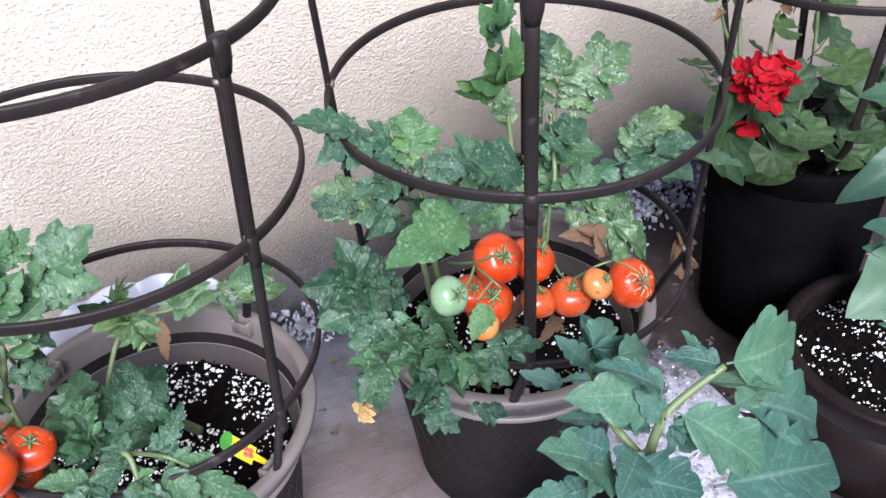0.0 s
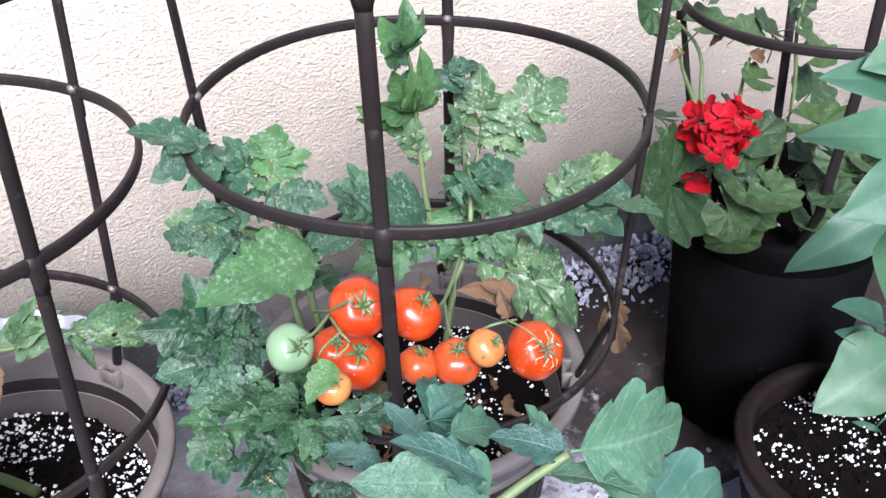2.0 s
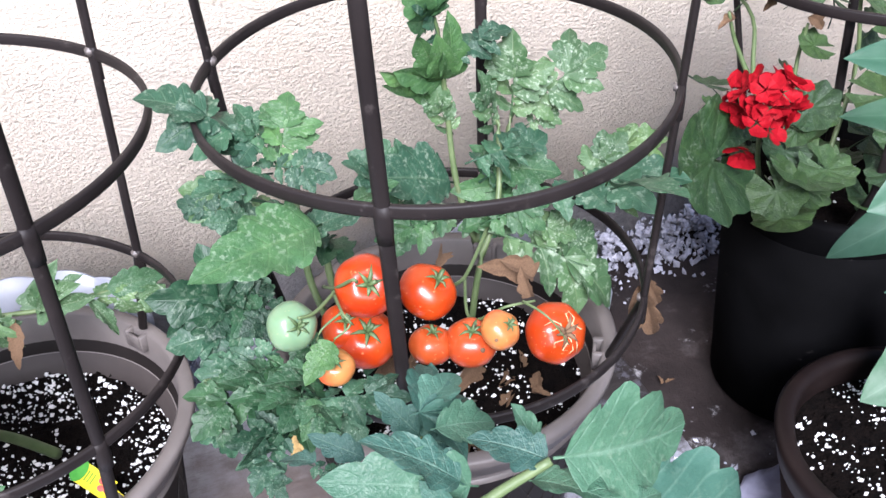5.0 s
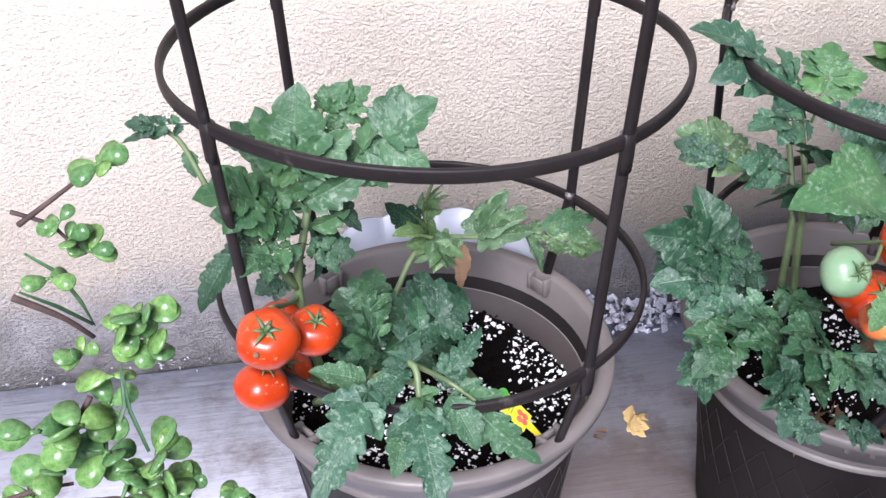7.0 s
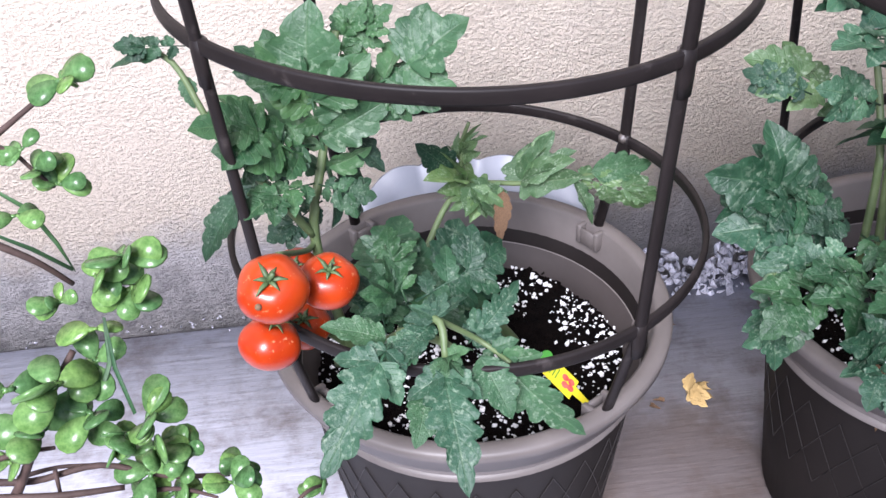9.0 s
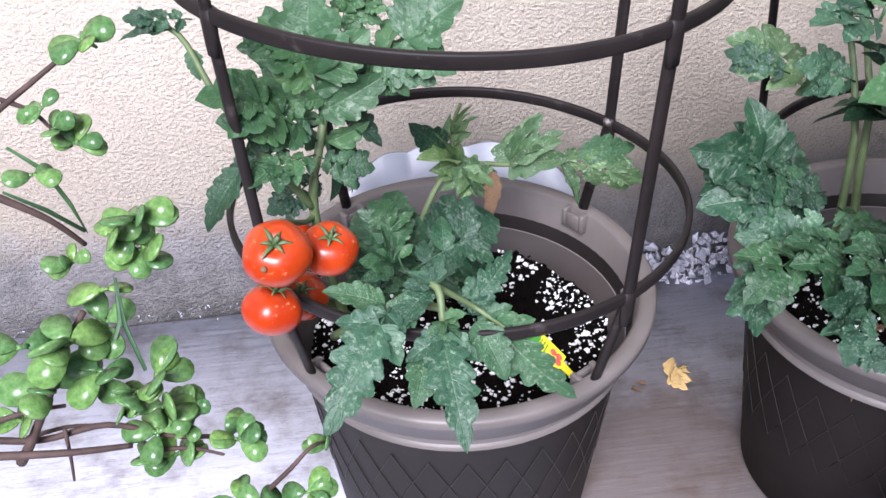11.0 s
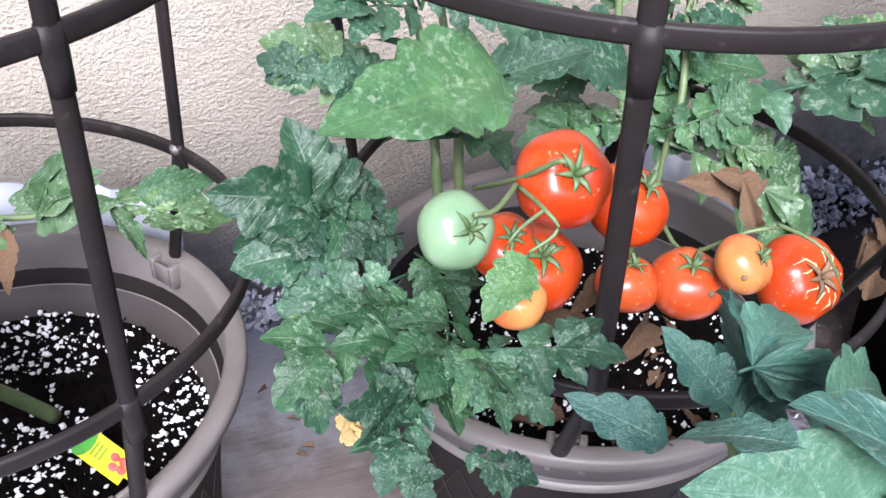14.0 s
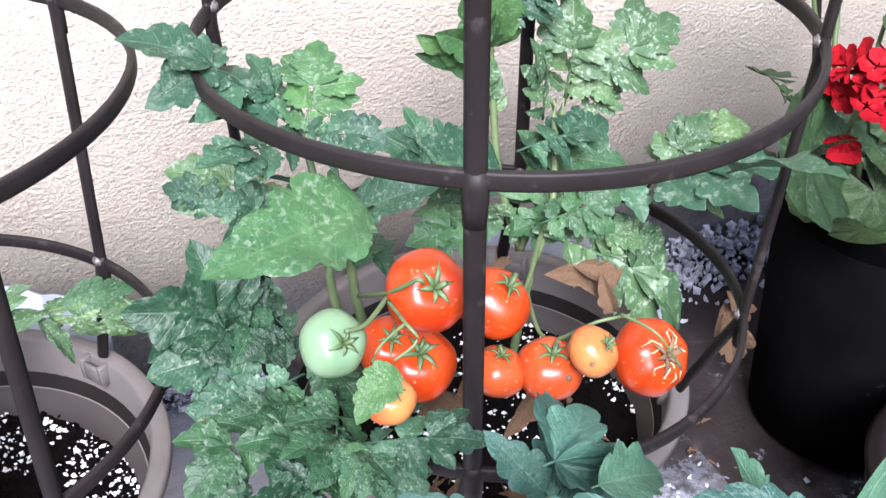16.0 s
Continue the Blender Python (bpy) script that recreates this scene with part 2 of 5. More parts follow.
# darker copy of the leaf green, with the foliage's shade in its colour
DEEP = leaf_material("tomato_leaf_shaded", (0.012, 0.040, 0.018), (0.030, 0.078, 0.036), (0.06, 0.11, 0.06), 0.22)
LIME = leaf_material("tomato_leaf_lime", (0.0644, 0.1208, 0.0447), (0.1218, 0.1784, 0.0788), (0.1799, 0.2126, 0.1153), 0.65)
BLUEG = leaf_material("tomato_leaf_blue", (0.0435, 0.1004, 0.0724), (0.0653, 0.1344, 0.0995), (0.19, 0.28, 0.21), 0.12)
BROAD = leaf_material("broad_leaf", (0.0403, 0.0961, 0.0536), (0.0614, 0.1270, 0.0759), (0.0911, 0.1535, 0.0981), 0.0, 0.5, False, 0.12)
GERAN = leaf_material("geranium_leaf", (0.0143, 0.0335, 0.0124), (0.0353, 0.0677, 0.0218), (0.0601, 0.0903, 0.0348), 0.2)
JADE = leaf_material("jade_leaf", (0.060, 0.125, 0.036), (0.15, 0.25, 0.09), (0.14, 0.24, 0.08), 0.0, 0.25, False, 0.0)
RED = fruit_material("ripe_tomato", (0.22, 0.014, 0.0015), (0.28, 0.034, 0.003))
ORANGE = fruit_material("ripening_tomato", (0.26, 0.0290, 0.006), (0.285, 0.054, 0.011))
PALEFRUIT = fruit_material("turning_tomato", (0.29, 0.082, 0.020), (0.29, 0.150, 0.046), (0.5, 0.07, 0.02))
UNRIPE = fruit_material("green_tomato", (0.085, 0.145, 0.080), (0.118, 0.180, 0.102))
PETAL = simple("red_petal", (0.13, 0.0012, 0.0035), (0.23, 0.003, 0.008), 60, 0.7, 0.1)


# ---- mesh helpers ----
def empty(name, at, **tags):
    e = new(name)
    e.empty_display_size = 0.05
    e.matrix_world = Matrix.Translation(at)
    return tagged(e, **tags)


def part(name, data, mat, parent=None, label="", smooth=True):
    """Links a bmesh or a mesh, made in world coordinates, as one object under its thing."""
    if isinstance(data, bmesh.types.BMesh):
        me = bpy.data.meshes.new(name)
        data.to_mesh(me)
        data.free()
        me.materials.append(mat)
        if smooth:
            me.shade_smooth()
    else:
        me = data
    ob = new(name, me)
    if parent:
        ob.parent = parent
        # a part lies at the world's origin, so what hangs on a part needs no shift
        m = Matrix.Identity(4) if parent.parent else parent.matrix_basis
        ob.matrix_parent_inverse = m.inverted()
    return tagged(ob, label=label)


def lathe(bm, profile, segs=64, at=(0, 0, 0), wob=0.0):
    rings = []
    for r, z in profile:
        ring = []
        for i in range(segs):
            a = 2 * math.pi * i / segs
            k = 1 + wob * math.sin(2 * a + 0.7)
            ring.append(bm.verts.new((at[0] + r * k * math.cos(a), at[1] + r * k * math.sin(a), at[2] + z)))
        rings.append(ring)
    for a, b in zip(rings, rings[1:]):
        for i in range(segs):
            bm.faces.new((a[i], a[(i + 1) % segs], b[(i + 1) % segs], b[i]))
    return rings


def tube(bm, pts, radii, sides=8, caps=True, flat=1.0, wide=None):
    """A tube along points; flat and wide give an oval section (wide: direction of its long axis)."""
    pts = [Vector(p) for p in pts]
    rings = []
    for i, p in enumerate(pts):
        d = (pts[min(i + 1, len(pts) - 1)] - pts[max(i - 1, 0)]).normalized()
        ref = Vector(wide[i] if isinstance(wide, list) else wide) if wide else (Vector((0, 0, 1)) if abs(d.z) < 0.9 else Vector((1, 0, 0)))
        v = (ref - d * ref.dot(d)).normalized()
        u = v.cross(d)
        r = radii[i] if isinstance(radii, (list, tuple)) else radii
        rings.append([bm.verts.new(p + r * (math.cos(2 * math.pi * k / sides) * v + flat * math.sin(2 * math.pi * k / sides) * u)) for k in range(sides)])
    for a, b in zip(rings, rings[1:]):
        for k in range(sides):
            bm.faces.new((a[k], a[(k + 1) % sides], b[(k + 1) % sides], b[k]))
    if caps:
        bm.faces.new(rings[0][::-1])
        bm.faces.new(rings[-1])
    return rings


def curve_pts(a, b, sag=0.0, n=8, side=0.0):
    a, b = Vector(a), Vector(b)
    d = b - a
    s = d.cross(Vector((0, 0, 1)))
    s = s.normalized() if s.length > 1e-6 else Vector((1, 0, 0))
    return [a + d * t + Vector((0, 0, sag * 4 * t * (1 - t))) + s * side * 4 * t * (1 - t) for t in [i / n for i in range(n + 1)]]


# ---- setting ----
WALL_Y = 0.43
bm = bmesh.new()
bmesh.ops.create_cube(bm, size=1, matrix=Matrix.Translation((0.5, WALL_Y + 0.1, 1.2)) @ Matrix.Diagonal((9, 0.2, 2.5, 1)))
bmesh.ops.bevel(bm, geom=bm.edges[:], offset=0.01, segments=2, affect="EDGES")
wall = tagged(part("wall_north", bm, STUCCO), "rough cream stucco garden wall, bare grey plaster at its foot", "wall", kind="structure")
# unseen low wall, added only to block front light and bounce some back
bm = bmesh.new()
bmesh.ops.create_cube(bm, size=1, matrix=Matrix.Translation((0.5, -2.2, 0.44)) @ Matrix.Diagonal((9, 0.2, 0.96, 1)))
bmesh.ops.bevel(bm, geom=bm.edges[:], offset=0.01, segments=2, affect="EDGES")
tagged(part("bounce_wall", bm, STUCCO), "unseen low cream stucco wall, added to bounce and block light", "wall", kind="structure")
bm = bmesh.new()
xs = [-600, -60, -8] + [-1.5 + 3.6 * i / 70 for i in range(71)] + [8, 60, 600]
ys = [-600, -60, -8] + [-1.4 + 1.9 * i / 40 for i in range(41)] + [8, 60, 600]
grid = [[bm.verts.new((x, y, -0.02 + (0.006 * noise.noise((x * 7, y * 7, 0)) if abs(x) < 3 and abs(y) < 2 else 0))) for y in ys] for x in xs]
for i in range(len(xs) - 1):
    for j in range(len(ys) - 1):
        bm.faces.new((grid[i][j], grid[i + 1][j], grid[i + 1][j + 1], grid[i][j + 1]))
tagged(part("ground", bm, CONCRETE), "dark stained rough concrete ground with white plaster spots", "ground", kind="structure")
bm = bmesh.new()
bmesh.ops.create_cube(bm, size=1, matrix=Matrix.Translation((-0.21, -0.12, -0.009)) @ Matrix.Diagonal((2.3, 1.06, 0.018, 1)))
bmesh.ops.bevel(bm, geom=bm.edges[:], offset=0.003, segments=2, affect="EDGES")
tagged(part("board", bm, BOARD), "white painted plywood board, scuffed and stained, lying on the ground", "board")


# ---- pots ----
def taupe_pot(at, r, h, label, sockets):
    x, y = at
    pot = empty("plant_pot", (x, y, 0), label=label, category="plant pot")
    bm = bmesh.new()
    k = r / 0.223
    prof = [(0.001, 0.004), (0.150 * k, 0.0), (0.158 * k, 0.006), (0.172 * k, h * 0.35), (0.190 * k, h * 0.80), (0.199 * k, h - 0.045)]
    inner = [(0.196 * k, h - 0.06), (0.188 * k, h - 0.062), (0.176 * k, h * 0.72), (0.165 * k, h * 0.5), (0.15 * k, 0.02), (0.001, 0.02)]
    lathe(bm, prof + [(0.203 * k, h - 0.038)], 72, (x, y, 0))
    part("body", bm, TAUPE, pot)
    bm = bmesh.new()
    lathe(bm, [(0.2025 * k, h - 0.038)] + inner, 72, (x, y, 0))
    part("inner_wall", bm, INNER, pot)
    bm = bmesh.new()
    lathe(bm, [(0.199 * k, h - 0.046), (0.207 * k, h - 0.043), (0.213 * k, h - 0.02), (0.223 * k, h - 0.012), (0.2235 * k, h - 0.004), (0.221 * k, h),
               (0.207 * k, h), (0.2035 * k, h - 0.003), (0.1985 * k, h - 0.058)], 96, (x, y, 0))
    part("rim", bm, RIMGREY, pot, "rolled rim, coloured as lit from above")
    bm = bmesh.new()
    lathe(bm, [(0.199 * k, h - 0.068), (0.1975 * k, h - 0.06), (0.193 * k, h - 0.060), (0.189 * k, h - 0.068), (0.189 * k, h - 0.072)], 72, (x, y, 0))
    part("inner_ledge", bm, RIMGREY, pot)
    # raised lattice low on the outside
    bm = bmesh.new()
    for i in range(28):
        for s in (-1, 1):
            pts = []
            for j in range(7):
                f = j / 6
                a = 2 * math.pi * (i + s * f * 1.5) / 28
                rr = (0.172 + (0.190 - 0.172) * (f * 0.8 + 0.0)) * k + 0.0005
                z = h * (0.35 + 0.36 * f)
                pts.append((x + rr * math.cos(a), y + rr * math.sin(a), z))
            tube(bm, pts, 0.0006, 4, False)
    part("lattice_relief", bm, LATTICE, pot)
    # pockets in the rim that hold the legs of the cage
    for deg in sockets:
        bm = bmesh.new()
        a = radians(deg)
        for off, wide in ((-0.0135, 0.007), (0.0135, 0.007)):
            bmesh.ops.create_cube(bm, size=1, matrix=Matrix.Translation((x, y, h - 0.014)) @ Matrix.Rotation(a, 4, "Z") @ Matrix.Translation((0.203 * k, off, 0)) @ Matrix.Diagonal((0.022, wide, 0.026, 1)))
        bmesh.ops.create_cube(bm, size=1, matrix=Matrix.Translation((x, y, h - 0.015)) @ Matrix.Rotation(a, 4, "Z") @ Matrix.Translation((0.1945 * k, 0, 0)) @ Matrix.Diagonal((0.005, 0.022, 0.022, 1)))
        bmesh.ops.bevel(bm, geom=bm.edges[:], offset=0.0012, segments=1, affect="EDGES")
        part("socket", bm, RIMGREY, pot)
    return pot


def soil_in(at, r, z, seed, chips, label, bulge=0.012):
    x, y = at
    rnd = random.Random(seed)
    soil = empty("potting_soil", (x, y, z), label=label, category="soil")
    bm = bmesh.new()
    cen = bm.verts.new((x, y, z + bulge))
    rings, segs = [], 56
    hgt = lambda px, py, q: z + bulge * (1 - q * q) + 0.007 * noise.noise((px * 30, py * 30, seed)) + 0.004 * noise.noise((px * 90, py * 90, seed))
    for i in range(1, 19):
        q = i / 18
        rings.append([bm.verts.new((x + r * q * math.cos(2 * math.pi * j / segs), y + r * q * math.sin(2 * math.pi * j / segs),
                                    hgt(x + r * q * math.cos(2 * math.pi * j / segs), y + r * q * math.sin(2 * math.pi * j / segs), q))) for j in range(segs)])
    for j in range(segs):
        bm.faces.new((cen, rings[0][j], rings[0][(j + 1) % segs]))
    for a, b in zip(rings, rings[1:]):
        for j in range(segs):
            bm.faces.new((a[j], b[j], b[(j + 1) % segs], a[(j + 1) % segs]))
    part("soil_surface", bm, SOIL, soil)
    for nm, mat, count, lo, hi in (("perlite", PERLITE, chips, 0.0011, 0.0044), ("crumb_layer", SOIL, chips // 2, 0.002, 0.005)):
        bm = bmesh.new()
        for _ in range(count):
            q, a = math.sqrt(rnd.random()) * 0.98, rnd.random() * 2 * math.pi
            px, py = x + r * q * math.cos(a), y + r * q * math.sin(a)
            if nm == "perlite" and noise.noise((px * 14, py * 14, seed + 5)) < -0.15 and rnd.random() < 0.85:
                continue
            s = lo + (hi - lo) * rnd.random() ** 2
            m = Matrix.Translation((px, py, hgt(px, py, q) + s * 0.35)) @ Euler((rnd.random() * 6, rnd.random() * 6, 0)).to_matrix().to_4x4() @ Matrix.Diagonal((s * rnd.uniform(0.8, 1.4), s, s * 0.75, 1))
            o = [m @ (Vector(v) * rnd.uniform(0.7, 1.25)) for v in ((1, 0, 0), (-1, 0.1, 0), (0, 1, 0.2), (0.1, -1, 0), (0, 0, 1), (0.1, 0, -1))]
            vs = [bm.verts.new(v) for v in o]
            for f in ((0, 2, 4), (2, 1, 4), (1, 3, 4), (3, 0, 4), (2, 0, 5), (1, 2, 5), (3, 1, 5), (0, 3, 5)):
                bm.faces.new([vs[i] for i in f])
        tagged(part(nm, bm, mat, soil, smooth=False), kind="stuff")
    return soil


A, B = (0.010, -0.005), (0.552, -0.054)
taupe_pot(A, 0.223, 0.355, "round taupe plastic planter with a rim coloured as lit", (34, 124, 216, 302))
taupe_pot(B, 0.223, 0.350, "round taupe plastic planter half hidden by leaves", (52, 146, 242, 330))
soil_in(A, 0.186, 0.262, 1, 2300, "dark potting soil strewn with white perlite")
soil_in(B, 0.186, 0.262, 2, 1200, "dark potting soil with perlite and dead leaf bits")


def plain_pot(name, at, r, h, mat, label, taper=0.8, lip=0.012):
    x, y = at
    pot = empty(name, (x, y, 0), label=label, category="plant pot")
    bm = bmesh.new()
    lathe(bm, [(0.001, -0.012), (r * taper - 0.006, -0.014), (r * taper, -0.008), (r * 0.97, h - 0.05), (r * 0.9, h - 0.05), (r * taper * 0.9, 0.02), (0.001, 0.02)], 64, (x, y, 0))
    part("body", bm, mat, pot)
    bm = bmesh.new()
    lathe(bm, [(r * 0.965, h - 0.055), (r * 0.98, h - 0.05), (r, h - 0.03), (r + lip * 0.4, h - 0.006), (r, h), (r - lip, h), (r - lip * 1.3, h - 0.01), (r * 0.9, h - 0.05)], 64, (x, y, 0))
    part("rim", bm, mat, pot)
    return pot


C, D, E_ = (1.080, -0.365), (1.20, 0.0), (0.43, -0.53)
plain_pot("plant_pot", D, 0.165, 0.405, BLACK, "black plastic nursery pot holding a geranium", 0.85)
plain_pot("plant_pot", C, 0.175, 0.235, BROWNPOT, "dark brown glazed low pot", 0.75, 0.016)
plain_pot("plant_pot", E_, 0.13, 0.33, BLACK, "black nursery pot under a young tomato plant", 0.8)
soil_in(D, 0.15, 0.365, 3, 60, "dark soil in a black nursery pot")
soil_in(C, 0.157, 0.19, 4, 900, "dark potting soil speckled with white perlite")
soil_in(E_, 0.117, 0.285, 5, 150, "dark potting soil with some perlite")


# ---- cages ----
def plant_cage(centre, foot, turn, levels, label, slope=0.0, oval=(1.0, 1.0)):
    """foot: the middle of the pot, on whose rim the legs stand; the hoops may sit off it."""
    cx, cy = centre
    cage = empty("plant_cage", (cx, cy, levels[0][1] - 0.2), label=label, category="plant cage", group="plant cages")

    def at(r, z, a):
        k = min(1.0, (z - levels[0][1]) / (levels[1][1] - levels[0][1]))
        dx, dy = r * (1 + (oval[0] - 1) * k) * math.cos(a), r * (1 + (oval[1] - 1) * k) * math.sin(a)
        return Vector((foot[0] + (cx - foot[0]) * k + dx, foot[1] + (cy - foot[1]) * k + dy, z - slope * dx * k))

    rings = levels[-3:] if len(levels) > 3 and levels[1][0] > 0.2 else levels[-2:]
    for i in range(4):
        a = radians(turn[i])
        out = Vector((math.cos(a), math.sin(a), 0))
        tang = (-math.sin(a), math.cos(a), 0)
        pts = [at(r, z, a) for r, z in levels]
        bm = bmesh.new()
        fine = [pts[0]]
        for p, q in zip(pts, pts[1:]):
            fine += [p.lerp(q, 0.25), p.lerp(q, 0.5), p.lerp(q, 0.75), q]
        tube(bm, fine, 0.0073, 10, True, 0.6, tang)
        leg = part("leg", bm, CAGE, cage)
        for r, z in rings:
            p = at(r, z, a)
            bm = bmesh.new()
            big = 1.0 if z == rings[-1][1] else 0.74
            tube(bm, [p - Vector((0, 0, 0.032)), p - Vector((0, 0, 0.018)), p - Vector((0, 0, 0.006)), p + Vector((0, 0, 0.007))], [0.0074, 0.0098 * big + 0.001, 0.0118 * big, 0.0095 * big + 0.0008], 10, True, 0.6, tang)
            part("collar", bm, CAGE, leg)
            bm = bmesh.new()
            bmesh.ops.create_cube(bm, size=1, matrix=Matrix.Translation(p - out * 0.004 + Vector((0, 0, 0.002))) @ Matrix.Rotation(a, 4, "Z") @ Matrix.Diagonal((0.007, 0.010, 0.010, 1)))
            bmesh.ops.bevel(bm, geom=bm.edges[:], offset=0.002, segments=2, affect="EDGES")
            part("clip", bm, CLIP, leg)
    for r, z in rings:
        bm = bmesh.new()
        segs, sec = 96, [(-0.0022, -0.006), (0.0022, -0.006), (0.003, -0.004), (0.003, 0.004), (0.0022, 0.006), (-0.0022, 0.006), (-0.003, 0.004), (-0.003, -0.004)]
        loop = []
        for j in range(segs):
            a = 2 * math.pi * j / segs
            wob = 0.002 * math.sin(3 * a + z * 20)
            loop.append([bm.verts.new(at(r + o, z, a) + Vector((0, 0, h * 1.05 + wob))) for o, h in sec])
        for j in range(segs):
            p, q = loop[j], loop[(j + 1) % segs]
            for k in range(8):
                bm.faces.new((p[k], q[k], q[(k + 1) % 8], p[(k + 1) % 8]))
        part("ring", bm, CAGE, cage)
    return cage


plant_cage((0.010, -0.027), A, (34, 124, 215, 302), [(0.209, 0.340), (0.227, 0.487), (0.243, 0.755), (0.257, 0.980)], "dark brown plastic cage of legs and hoops in a planter", slope=0.03, oval=(1.045, 0.985))
plant_cage((0.540, -0.115), B, (57, 148, 240, 327), [(0.209, 0.335), (0.226, 0.490), (0.242, 0.753), (0.254, 0.988)], "dark brown plastic cage round a fruiting tomato plant")
plant_cage((1.175, -0.04), D, (150, 240, 330, 60), [(0.09, 0.33), (0.15, 0.485), (0.195, 0.735), (0.2, 0.985)], "dark plastic cage over a potted geranium")


# ---- leaves ----
def leaflet(bm, uvl, m, length, width, lobes, rnd, fold=0.25, droop=0.25, deep=0.2, smooth_edge=False, quilt=0.022, nick=0.05):
    """One blade: rounded teeth that point forward, a creased midrib and quilted fields between the side veins."""
    n = 16 if smooth_edge else 8 * lobes
    cols = (-1.0, -0.84, -0.6, -0.3, 0.0, 0.3, 0.6, 0.84, 1.0)
    ph, twist, bend = rnd.random() * 10, rnd.uniform(-0.35, 0.35), rnd.uniform(-0.10, 0.10)
    rows = []
    for i in range(n + 1):
        s = i / n
        env = math.sin(math.pi * min(1, s ** 0.70)) ** 0.8 if 0 < s < 1 else 0.0
        row = []
        for c in cols:
            f = (s * lobes + (0.13 if c > 0 else 0.0)) % 1.0
            tooth = 1.0 if smooth_edge else 1 - deep * (1 - math.sin(math.pi * f ** 1.35) ** 0.7)
            fine = 1.0 if smooth_edge else 1 - nick * (0.5 + 0.5 * math.cos(2 * math.pi * (3 * s * lobes + 0.2)))
            edge = abs(c) ** 3
            jag = 1 + 0.09 * math.sin(ph + 7 * s + 2 * c) * edge
            w = width * env * (1 + (tooth * fine - 1) * edge) * c * jag
            x = s * length + (0 if smooth_edge else 0.11 * length * edge * (tooth - 0.75) * env)
            y = w + bend * length * s * s
            field = math.sin(math.pi * (((s - 0.21 * abs(c)) * 7.0) % 1.0))
            z = fold * abs(w) - droop * s * s * length + twist * w * s
            z += quilt * length * field * env * (abs(c) ** 0.7) * (1 - 0.7 * edge)
            z += 0.030 * length * math.sin(ph + s * 15 + c * 3) * abs(c) ** 2 * env
            row.append((bm.verts.new(m @ Vector((x, y, z))), (s, 0.5 + 0.5 * c)))
        rows.append(row)
    for a, b in zip(rows, rows[1:]):
        for k in range(len(cols) - 1):
            q = (a[k], b[k], b[k + 1], a[k + 1])
            face = bm.faces.new([v for v, _ in q])
            for loop, (_, t) in zip(face.loops, q):
                loop[uvl].uv = t


